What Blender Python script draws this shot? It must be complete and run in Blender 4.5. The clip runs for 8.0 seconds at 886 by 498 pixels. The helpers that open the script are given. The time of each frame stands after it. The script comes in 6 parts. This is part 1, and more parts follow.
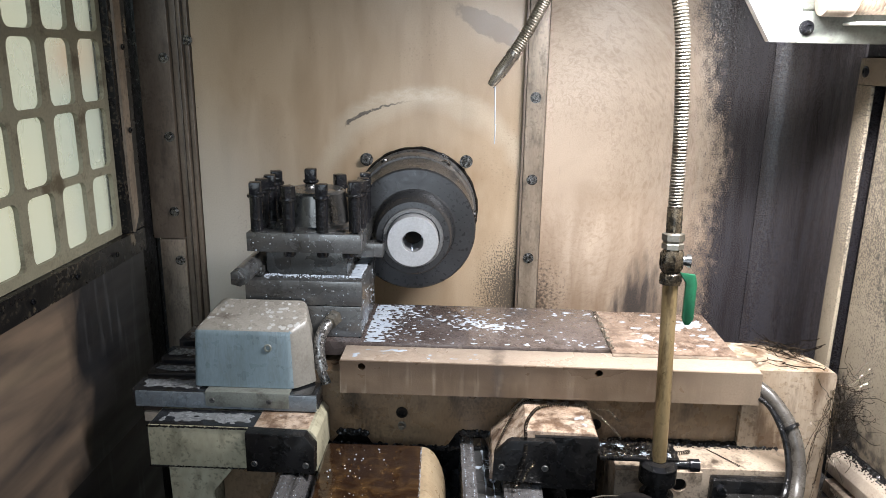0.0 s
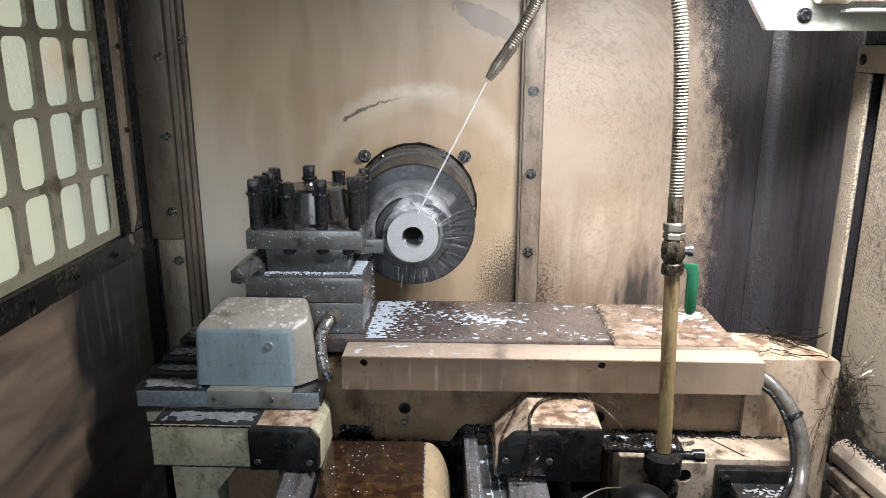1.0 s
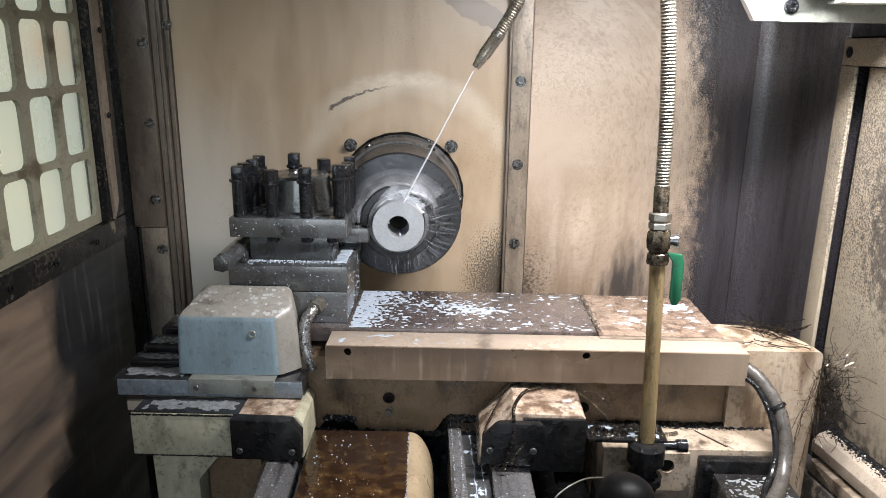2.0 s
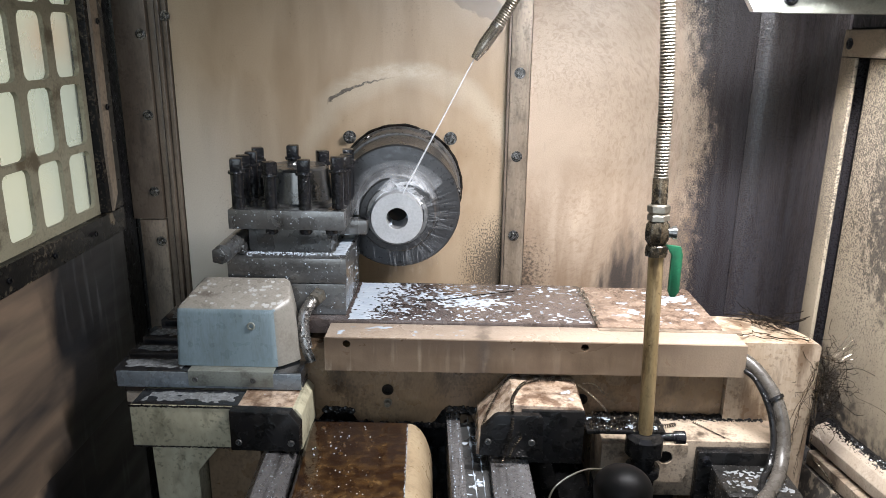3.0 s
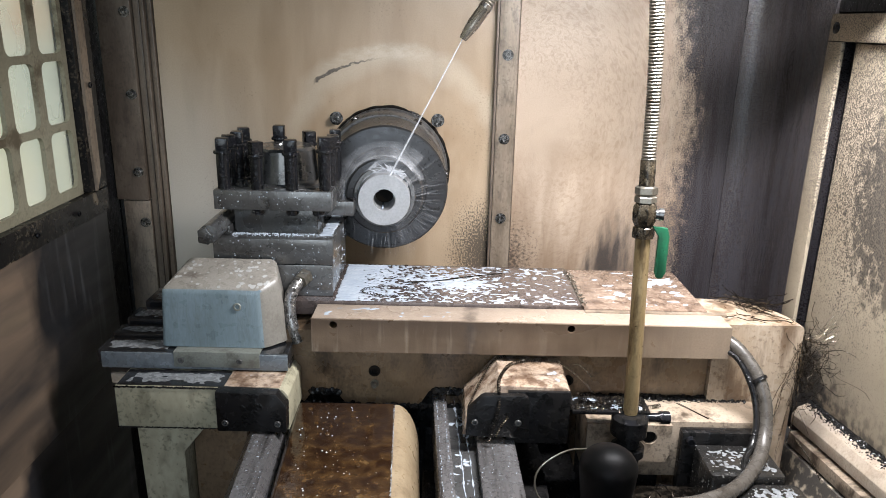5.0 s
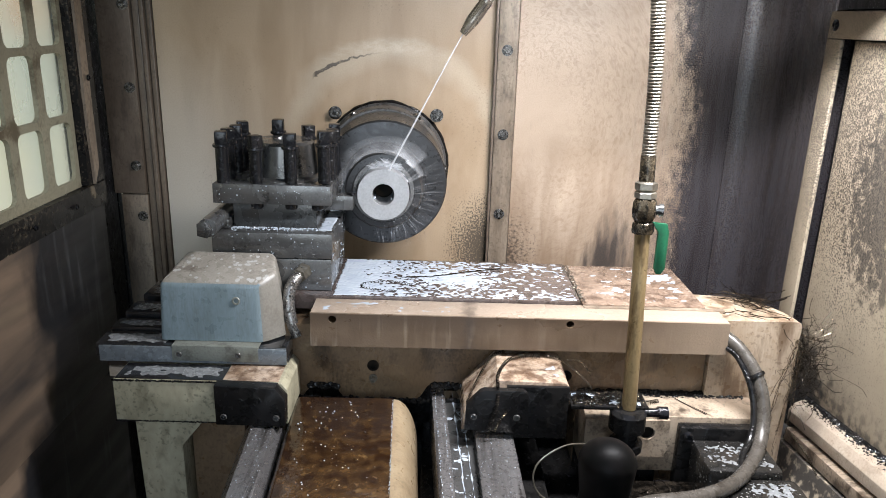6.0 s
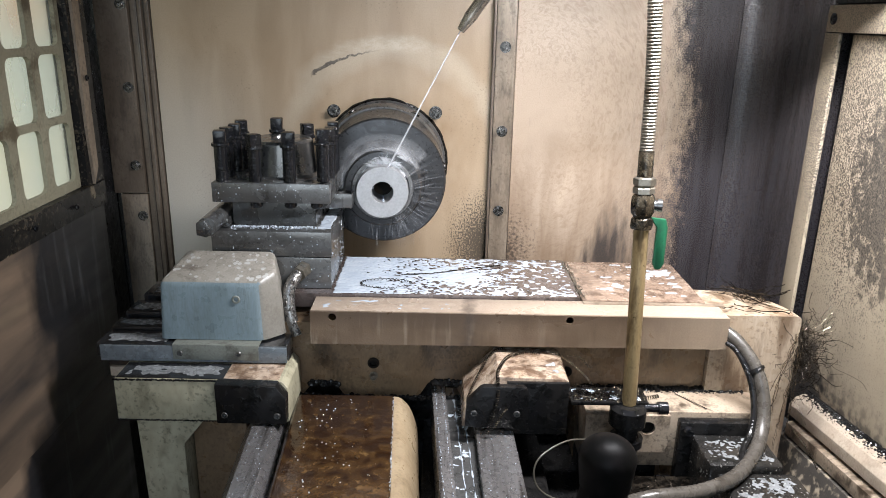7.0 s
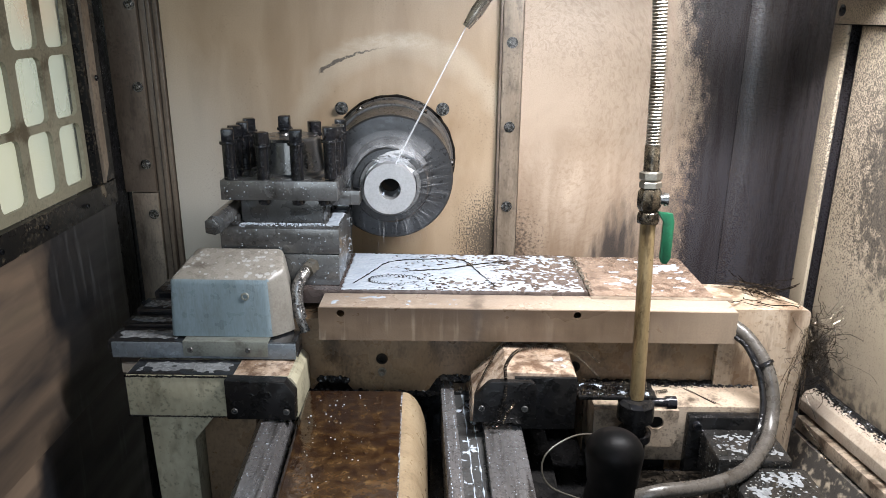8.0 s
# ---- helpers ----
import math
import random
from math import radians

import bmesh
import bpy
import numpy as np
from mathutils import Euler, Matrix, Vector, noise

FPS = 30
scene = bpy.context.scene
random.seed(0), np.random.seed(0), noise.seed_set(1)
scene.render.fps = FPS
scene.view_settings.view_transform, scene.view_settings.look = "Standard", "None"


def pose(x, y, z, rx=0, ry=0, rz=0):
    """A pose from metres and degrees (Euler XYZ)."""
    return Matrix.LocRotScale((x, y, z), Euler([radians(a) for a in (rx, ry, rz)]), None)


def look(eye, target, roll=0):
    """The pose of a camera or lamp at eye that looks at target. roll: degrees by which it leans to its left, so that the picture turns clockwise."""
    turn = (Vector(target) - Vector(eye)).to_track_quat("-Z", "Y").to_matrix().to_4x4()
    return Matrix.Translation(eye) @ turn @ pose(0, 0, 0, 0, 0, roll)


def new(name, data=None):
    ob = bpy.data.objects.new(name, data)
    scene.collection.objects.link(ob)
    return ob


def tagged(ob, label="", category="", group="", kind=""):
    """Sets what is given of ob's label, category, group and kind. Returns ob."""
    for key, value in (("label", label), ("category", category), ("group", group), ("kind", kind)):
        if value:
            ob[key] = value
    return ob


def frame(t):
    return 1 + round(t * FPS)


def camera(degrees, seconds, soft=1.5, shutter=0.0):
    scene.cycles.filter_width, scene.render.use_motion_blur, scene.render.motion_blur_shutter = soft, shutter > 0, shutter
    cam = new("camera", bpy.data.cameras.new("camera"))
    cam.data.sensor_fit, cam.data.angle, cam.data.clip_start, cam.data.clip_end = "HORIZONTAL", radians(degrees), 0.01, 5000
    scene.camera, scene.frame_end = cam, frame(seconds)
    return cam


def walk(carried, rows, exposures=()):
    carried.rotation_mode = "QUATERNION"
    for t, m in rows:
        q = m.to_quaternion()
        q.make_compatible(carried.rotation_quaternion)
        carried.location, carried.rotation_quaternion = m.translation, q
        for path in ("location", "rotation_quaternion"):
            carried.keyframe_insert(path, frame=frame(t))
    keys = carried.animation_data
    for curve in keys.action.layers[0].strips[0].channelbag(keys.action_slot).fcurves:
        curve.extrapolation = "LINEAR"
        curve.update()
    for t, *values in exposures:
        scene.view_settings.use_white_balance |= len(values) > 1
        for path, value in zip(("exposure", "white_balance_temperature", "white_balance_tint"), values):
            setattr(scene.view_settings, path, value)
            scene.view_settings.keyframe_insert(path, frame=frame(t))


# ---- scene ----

PATH = [
    (0, (0.009, -0.039, 0.39), (-0.07, 1.89, -0.131), 0.9),
    (0.5, (0.005, -0.04, 0.385), (-0.072, 1.891, -0.128), 0.5),
    (1, (0.005, -0.038, 0.383), (-0.067, 1.892, -0.14), 0.0),
    (1.5, (0.006, -0.036, 0.383), (-0.052, 1.89, -0.154), -0.0),
    (2, (0.008, -0.034, 0.375), (-0.03, 1.892, -0.163), 0.7),
    (3.5, (0.01, -0.034, 0.374), (-0.028, 1.883, -0.197), 0.7),
    (4, (0.009, -0.034, 0.371), (-0.011, 1.88, -0.209), 0.8),
    (4.5, (0.009, -0.034, 0.37), (0.002, 1.878, -0.219), 1.0),
    (6, (0.002, -0.035, 0.366), (0.018, 1.872, -0.237), 1.7),
    (6.5, (0.006, -0.035, 0.366), (0.02, 1.87, -0.241), 1.4),
    (7, (0.005, -0.036, 0.366), (0.017, 1.869, -0.244), 1.2),
    (7.5, (0.009, -0.036, 0.365), (0.006, 1.868, -0.247), 0.9),
    (8, (0.011, -0.039, 0.366), (-0.009, 1.863, -0.253), 0.5),
]
cam = camera(62.5, 8.0, 0.75)
walk(cam, [(t, look(eye, target, roll)) for t, eye, target, roll in PATH])

# ---- world and lights ----
world = bpy.data.worlds.new("workshop_daylight")
world.use_nodes = True
scene.world = world
_sky = world.node_tree.nodes.new("ShaderNodeTexSky")
_sky.sky_type = "NISHITA"
_sky.sun_disc = False
_sky.sun_elevation, _sky.sun_rotation = radians(40), radians(120)
_bg = world.node_tree.nodes["Background"]
_bg.inputs[1].default_value = 0.15
world.node_tree.links.new(_sky.outputs[0], _bg.inputs[0])
scene.view_settings.exposure = 0.0


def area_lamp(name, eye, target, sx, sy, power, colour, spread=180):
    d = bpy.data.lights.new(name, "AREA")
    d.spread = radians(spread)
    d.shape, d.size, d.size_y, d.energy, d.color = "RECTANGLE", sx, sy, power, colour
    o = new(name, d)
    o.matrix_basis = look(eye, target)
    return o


area_lamp("work_lamp", (0.35, 0.70, 0.56), (0.33, 0.86, -0.1), 0.40, 0.05, 14.6, (0.965, 0.965, 1.0), 152)
# Unseen fill lamp added in the tail opening, standing in for daylight from behind.
area_lamp("end_opening_fill", (-0.03, -0.79, 0.40), (-0.15, 0.8, 0.0), 0.84, 0.96, 7.8, (0.76, 0.88, 1.0))


# ---- materials ----
class Nodes:
    def __init__(self, name):
        self.m = bpy.data.materials.new(name)
        self.m.use_nodes = True
        self.t = self.m.node_tree
        self.b = self.t.nodes["Principled BSDF"]
        self.co = self.t.nodes.new("ShaderNodeNewGeometry").outputs["Position"]

    def link(self, a, b):
        self.t.links.new(a, b)

    def put(self, node, i, v):
        if hasattr(v, "links"):
            self.link(v, node.inputs[i])
        else:
            node.inputs[i].default_value = v

    def noise(self, scale, detail=4.0, vec=None, dist=0.0):
        n = self.t.nodes.new("ShaderNodeTexNoise")
        self.put(n, "Vector", vec or self.co)
        n.inputs["Scale"].default_value, n.inputs["Detail"].default_value = scale, detail
        n.inputs["Distortion"].default_value = dist
        return n.outputs["Fac"]

    def cells(self, scale, vec=None):
        n = self.t.nodes.new("ShaderNodeTexVoronoi")
        self.put(n, "Vector", vec or self.co)
        n.inputs["Scale"].default_value = scale
        return n.outputs["Distance"]

    def stretch(self, sx, sy, sz):
        n = self.t.nodes.new("ShaderNodeVectorMath")
        n.operation = "MULTIPLY"
        self.link(self.co, n.inputs[0])
        n.inputs[1].default_value = (sx, sy, sz)
        return n.outputs[0]

    def xyz(self):
        n = self.t.nodes.new("ShaderNodeSeparateXYZ")
        self.link(self.co, n.inputs[0])
        return n.outputs

    def math(self, op, a, b=0.0):
        n = self.t.nodes.new("ShaderNodeMath")
        n.operation = op
        self.put(n, 0, a), self.put(n, 1, b)
        return n.outputs[0]

    def ramp(self, v, lo, hi, a=0.0, b=1.0):
        n = self.t.nodes.new("ShaderNodeMapRange")
        for i, x in enumerate((v, lo, hi, a, b)):
            self.put(n, i, x)
        return n.outputs[0]

    def mix(self, f, a, b):
        n = self.t.nodes.new("ShaderNodeMix")
        n.data_type = "RGBA"
        self.put(n, 0, f)
        for i, v in ((6, a), (7, b)):
            self.put(n, i, v if hasattr(v, "links") else (*v, 1.0))
        return n.outputs[2]

    def done(self, colour, rough=0.5, metal=0.0, height=None, strength=0.3, dist=0.001, spec=None):
        self.put(self.b, "Base Color", colour if hasattr(colour, "links") else (*colour, 1.0))
        self.put(self.b, "Roughness", rough)
        self.put(self.b, "Metallic", metal)
        if spec is not None:
            self.b.inputs["Specular IOR Level"].default_value = spec
        if height is not None:
            n = self.t.nodes.new("ShaderNodeBump")
            n.inputs["Strength"].default_value, n.inputs["Distance"].default_value = strength, dist
            self.link(height, n.inputs["Height"])
            self.link(n.outputs[0], self.b.inputs["Normal"])
        return self.m


def worn(name, col, col2, rough=0.45, metal=0.0, scale=14.0, grime=(0.03, 0.022, 0.016), grime_at=0.62, soft=0.12,
         specks=0.0, speck_scale=160.0, speck_col=(0.62, 0.66, 0.7), bump=0.25, streak=None, fine=350.0, most=1.0, coat=0.0, spots=0.35):
    """Worn surface: two tones, grime in patches, optional dried coolant drops."""
    n = Nodes(name)
    v = n.stretch(*streak) if streak else n.co
    big = n.noise(scale, 5.0, v, 0.4)
    small = n.noise(fine, 3.0, v)
    c = n.mix(n.ramp(big, 0.3, 0.7), col, col2)
    c = n.mix(n.ramp(small, 0.35, 0.75, 0.0, 0.35), c, tuple(x * 0.55 for x in col2))
    g = n.ramp(n.math("ADD", n.noise(scale * 2.2, 9.0, v, 0.25), n.math("MULTIPLY", small, 0.12)), grime_at, grime_at + soft, 0.0, most)
    c = n.mix(g, c, grime)
    pits = n.math("ADD", n.math("MULTIPLY", n.noise(210.0, 8.0), 0.65), n.math("MULTIPLY", n.noise(scale * 1.3, 4.0), 0.35))
    c = n.mix(n.ramp(pits, 0.54, 0.63, 0.0, spots), c, grime)
    r = n.ramp(n.noise(scale * 4, 4.0), 0.3, 0.7, max(0.04, rough - 0.12), rough + 0.12)
    h = n.math("ADD", n.math("MULTIPLY", small, 0.4), g)
    if specks:
        wob = n.noise(speck_scale * 0.9, 2.0)
        d = n.math("ADD", n.cells(speck_scale), n.math("MULTIPLY", n.math("SUBTRACT", wob, 0.5), 0.6))
        dens = n.ramp(n.noise(speck_scale * 0.12, 3.0), 0.35, 0.65, specks * 0.45, specks)
        s = n.ramp(n.math("SUBTRACT", dens, d), -0.02, 0.05)
        c = n.mix(s, c, speck_col)
        h = n.math("ADD", h, s)
        r = n.mix(s, r, (0.12, 0.12, 0.12))
    n.b.inputs["Coat Weight"].default_value, n.b.inputs["Coat Roughness"].default_value = coat, 0.06
    return n.done(c, r, metal, h, bump)


CREAM = (0.41, 0.345, 0.275)
CREAM2 = (0.29, 0.225, 0.165)


def wall_left_panel_paint():
    n = Nodes("oil_stained_cream_wall")
    x, y, z = n.xyz()
    big = n.noise(5.0, 5.0, n.stretch(1, 1, 0.5), 0.6)
    c = n.mix(n.ramp(big, 0.3, 0.7), (0.475, 0.365, 0.255), (0.375, 0.272, 0.175))
    c = n.mix(n.ramp(n.noise(13.0, 9.0, n.stretch(1.6, 1, 0.35), 0.3), 0.48, 0.72, 0, 0.55), c, (0.27, 0.185, 0.11))
    # Paler grey low on the left: daylight on the wall put into the paint.
    pale = n.math("MULTIPLY", n.ramp(x, -0.22, -0.42), n.ramp(n.math("ADD", z, n.math("MULTIPLY", big, 0.2)), 0.42, 0.12))
    c = n.mix(n.math("MULTIPLY", pale, 0.8), c, (0.60, 0.58, 0.53))
    # old smear over the spindle: an arc rubbed by chips
    dx, dz = n.math("SUBTRACT", x, -0.079), n.math("SUBTRACT", z, 0.116)
    rad = n.math("SQRT", n.math("ADD", n.math("MULTIPLY", dx, dx), n.math("MULTIPLY", dz, dz)))
    rr = n.math("ADD", rad, n.math("MULTIPLY", n.noise(14, 2), 0.05))
    pale = n.math("MULTIPLY", n.ramp(rr, 0.19, 0.215), n.ramp(rr, 0.25, 0.225))
    c = n.mix(n.math("MULTIPLY", n.math("MULTIPLY", pale, 0.35), n.ramp(dz, 0.02, 0.1)), c, (0.62, 0.55, 0.44))
    # the scrape itself: a shallow ragged arc, thick at its low end
    ox, oz = n.math("SUBTRACT", x, -0.079), n.math("SUBTRACT", z, 0.055)
    far = n.math("SQRT", n.math("ADD", n.math("MULTIPLY", ox, ox), n.math("MULTIPLY", oz, oz)))
    far = n.math("ADD", far, n.math("MULTIPLY", n.math("SUBTRACT", n.noise(130, 5), 0.5), 0.010))
    off = n.math("SUBTRACT", n.math("ABSOLUTE", n.math("SUBTRACT", far, 0.2525)), n.ramp(x, -0.215, -0.12, 0.0032, 0.0008))
    line = n.math("MULTIPLY", n.ramp(off, 0.0008, -0.0004), n.math("MULTIPLY", n.ramp(x, -0.221, -0.215), n.ramp(x, -0.10, -0.14)))
    line = n.math("MULTIPLY", line, n.ramp(n.noise(170, 3), 0.3, 0.46))
    c = n.mix(n.math("MULTIPLY", line, 0.92), c, (0.04, 0.032, 0.025))
    halo = n.math("MULTIPLY", n.ramp(n.math("ABSOLUTE", n.math("SUBTRACT", n.math("ADD", far, n.math("MULTIPLY", n.noise(22, 4), 0.02)), 0.275)), 0.016, 0.002),
                  n.math("MULTIPLY", n.ramp(x, -0.24, -0.12), n.ramp(x, 0.06, -0.06)))
    c = n.mix(n.math("MULTIPLY", halo, n.ramp(n.noise(60, 6, n.stretch(1, 1, 2)), 0.35, 0.7, 0.1, 0.55)), c, (0.66, 0.60, 0.50))
    # brown drip stains round the spindle and a greasy smudge high up
    ring = n.math("MULTIPLY", n.ramp(rr, 0.17, 0.13), n.ramp(n.noise(30, 5, n.stretch(1.5, 1, 0.5)), 0.35, 0.7))
    c = n.mix(n.math("MULTIPLY", ring, 0.6), c, (0.22, 0.13, 0.06))
    sx, sz = n.math("SUBTRACT", x, 0.035), n.math("SUBTRACT", z, 0.432)
    sz = n.math("ADD", sz, n.math("MULTIPLY", sx, 0.42))
    e = n.math("ADD", n.math("POWER", n.math("MULTIPLY", sx, 15.0), 2.0), n.math("POWER", n.math("MULTIPLY", sz, 48.0), 2.0))
    e = n.math("ADD", e, n.math("MULTIPLY", n.math("SUBTRACT", n.noise(40, 5), 0.5), 2.4))
    c = n.mix(n.ramp(e, 1.05, 0.8, 0.0, 0.7), c, (0.17, 0.13, 0.10))
    # black mould-like soot low by the strip
    low = n.math("MULTIPLY", n.ramp(z, 0.09, -0.02), n.math("MULTIPLY", n.ramp(x, 0.0, 0.075), n.ramp(x, 0.3, 0.2)))
    soot = n.ramp(n.math("ADD", n.math("MULTIPLY", low, 0.32), n.noise(380, 9, n.stretch(1, 1, 0.7))), 0.58, 0.76)
    c = n.mix(n.math("MULTIPLY", n.math("MULTIPLY", soot, 0.85), n.ramp(low, 0.02, 0.3)), c, (0.03, 0.028, 0.026))
    fleck = n.ramp(n.math("ADD", n.cells(34), n.math("MULTIPLY", n.noise(60, 3), 0.06)), 0.075, 0.055)
    c = n.mix(n.math("MULTIPLY", fleck, n.ramp(n.noise(12, 1), 0.66, 0.72, 0, 0.6)), c, (0.16, 0.12, 0.09))
    spot = n.math("ADD", n.math("MULTIPLY", n.noise(240, 8), 0.6), n.math("MULTIPLY", n.noise(10, 4), 0.4))
    c = n.mix(n.ramp(spot, 0.60, 0.68, 0, 0.35), c, (0.12, 0.085, 0.055))
    fine = n.noise(420, 3)
    c = n.mix(n.ramp(fine, 0.4, 0.8, 0, 0.22), c, (0.22, 0.16, 0.1))
    return n.done(c, n.ramp(big, 0.3, 0.7, 0.26, 0.42), 0.0, n.math("ADD", fine, n.math("MULTIPLY", big, 2.0)), 0.12)


def wall_right_panel_paint():
    n = Nodes("scuffed_cream_wall_with_soot")
    x, y, z = n.xyz()
    c = n.mix(n.ramp(n.noise(6, 5, None, 0.6), 0.3, 0.7), (0.58, 0.465, 0.36), (0.44, 0.335, 0.245))
    # round wipe marks
    dx, dz = n.math("SUBTRACT", x, 0.17), n.math("SUBTRACT", z, 0.20)
    dz2 = n.math("MULTIPLY", dz, 0.8)
    rad = n.math("SQRT", n.math("ADD", n.math("MULTIPLY", dx, dx), n.math("MULTIPLY", dz2, dz2)))
    ang = n.math("ARCTAN2", dz2, dx)
    comb = n.t.nodes.new("ShaderNodeCombineXYZ")
    n.put(comb, 0, n.math("MULTIPLY", rad, 62.0)), n.put(comb, 1, n.math("MULTIPLY", ang, 4.5)), n.put(comb, 2, 0.3)
    rub = n.noise(2.6, 10, comb.outputs[0], 1.2)
    c = n.mix(n.math("MULTIPLY", n.ramp(rub, 0.46, 0.74, 0, 0.5), n.ramp(rad, 0.03, 0.09)), c, (0.26, 0.17, 0.105))
    edge = n.ramp(n.math("ABSOLUTE", n.math("SUBTRACT", n.math("ADD", rad, n.math("MULTIPLY", n.noise(9, 2), 0.03)), 0.245)), 0.005, 0.0, 0, 0.3)
    c = n.mix(edge, c, (0.62, 0.52, 0.41))
    # vertical drips low down
    drip = n.math("MULTIPLY", n.ramp(n.noise(34, 8, n.stretch(1.3, 1, 0.2), 0.5), 0.40, 0.72), n.ramp(z, 0.18, 0.03))
    c = n.mix(n.math("MULTIPLY", drip, 0.8), c, (0.17, 0.105, 0.06))
    # browner overall towards the bottom
    c = n.mix(n.math("MULTIPLY", n.ramp(z, 0.22, 0.03, 0, 0.6), n.ramp(n.noise(12, 6, n.stretch(1.4, 1, 0.5), 0.4), 0.3, 0.6, 0.45, 1.0)), c, (0.24, 0.165, 0.11))
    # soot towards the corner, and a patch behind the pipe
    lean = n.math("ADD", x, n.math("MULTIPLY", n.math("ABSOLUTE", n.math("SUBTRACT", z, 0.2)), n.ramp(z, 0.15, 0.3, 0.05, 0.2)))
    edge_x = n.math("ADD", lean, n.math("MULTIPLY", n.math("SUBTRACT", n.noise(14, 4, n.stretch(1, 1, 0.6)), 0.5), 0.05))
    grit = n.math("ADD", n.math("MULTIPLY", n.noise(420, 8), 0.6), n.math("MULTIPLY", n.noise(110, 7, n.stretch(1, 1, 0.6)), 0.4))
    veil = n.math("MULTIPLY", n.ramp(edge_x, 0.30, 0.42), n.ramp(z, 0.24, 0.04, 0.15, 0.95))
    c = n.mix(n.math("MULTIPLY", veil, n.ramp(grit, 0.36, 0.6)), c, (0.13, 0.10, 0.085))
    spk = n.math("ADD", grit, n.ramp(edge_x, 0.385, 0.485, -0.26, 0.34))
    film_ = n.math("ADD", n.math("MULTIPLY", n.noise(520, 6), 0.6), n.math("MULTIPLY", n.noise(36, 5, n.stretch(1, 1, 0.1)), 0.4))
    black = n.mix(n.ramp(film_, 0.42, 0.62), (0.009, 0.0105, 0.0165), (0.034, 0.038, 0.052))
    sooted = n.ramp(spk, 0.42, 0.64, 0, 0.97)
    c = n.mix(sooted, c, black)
    pdx, pdz = n.math("SUBTRACT", x, 0.318), n.math("SUBTRACT", z, -0.055)
    pd = n.math("SQRT", n.math("ADD", n.math("MULTIPLY", pdx, n.math("MULTIPLY", pdx, 0.75)), n.math("MULTIPLY", pdz, n.math("MULTIPLY", pdz, 0.3))))
    pat = n.math("ADD", n.ramp(pd, 0.012, 0.065, 0.34, -0.3), n.noise(70, 9, n.stretch(1.4, 1, 0.3)))
    c = n.mix(n.ramp(pat, 0.36, 0.8, 0, 0.92), c, (0.03, 0.028, 0.03))
    low = n.math("MULTIPLY", n.ramp(z, 0.06, -0.04), n.ramp(x, 0.2, 0.13))
    low_soot = n.ramp(n.math("ADD", n.math("MULTIPLY", low, 0.3), n.noise(180, 8)), 0.6, 0.84, 0, 0.9)
    c = n.mix(n.math("MULTIPLY", low_soot, n.ramp(low, 0.02, 0.3)), c, (0.04, 0.03, 0.025))
    fine = n.noise(500, 3)
    c = n.mix(n.ramp(fine, 0.4, 0.8, 0, 0.25), c, (0.25, 0.17, 0.1))
    rough = n.mix(sooted, n.ramp(rub, 0.3, 0.7, 0.34, 0.5), n.ramp(film_, 0.4, 0.6, 0.2, 0.36))
    h = n.math("ADD", n.math("ADD", fine, rub), n.math("MULTIPLY", n.math("MULTIPLY", sooted, n.noise(170, 5)), 5.0))
    return n.done(c, rough, 0.0, h, 0.22)


def pitted_panel_paint():
    n = Nodes("speckled_grey_cream_paint")
    x, y, z = n.xyz()
    c = n.mix(n.ramp(n.noise(7, 5), 0.3, 0.7), (0.44, 0.37, 0.28), (0.34, 0.28, 0.2))
    s = n.math("ADD", n.math("MULTIPLY", n.noise(520, 5), 0.85), n.math("MULTIPLY", n.noise(120, 6), 0.15))
    dens = n.ramp(n.noise(5, 4), 0.3, 0.7, -0.05, 0.05)
    up = n.ramp(z, -0.05, 0.12, -0.10, 0.045)
    c = n.mix(n.ramp(n.math("ADD", s, n.math("ADD", dens, up)), 0.47, 0.60, 0, 0.9), c, (0.06, 0.05, 0.042))
    # soot where chips pile up against the sill, and a smear higher up
    soot = n.math("ADD", n.math("MULTIPLY", n.ramp(y, 0.80, 1.0), n.ramp(z, 0.0, -0.12)), n.math("MULTIPLY", n.math("SUBTRACT", n.noise(60, 8), 0.5), 1.0))
    c = n.mix(n.ramp(soot, 0.52, 0.78, 0, 0.94), c, (0.02, 0.019, 0.018))
    rest = n.math("MULTIPLY", n.ramp(z, -0.10, -0.16), n.ramp(n.math("ADD", n.noise(80, 8), n.ramp(z, -0.13, -0.18, 0, 0.1)), 0.44, 0.6))
    c = n.mix(n.math("MULTIPLY", rest, 0.9), c, (0.02, 0.02, 0.022))
    my, mz = n.math("MULTIPLY", n.math("SUBTRACT", y, 0.86), 9.0), n.math("MULTIPLY", n.math("SUBTRACT", z, 0.16), 6.0)
    smear = n.math("ADD", n.math("ADD", n.math("MULTIPLY", my, my), n.math("MULTIPLY", mz, mz)), n.math("MULTIPLY", n.math("SUBTRACT", n.noise(70, 8), 0.5), 2.6))
    c = n.mix(n.ramp(smear, 0.75, 0.3, 0, 0.75), c, (0.03, 0.028, 0.026))
    return n.done(c, 0.55, 0.0, s, 0.4)


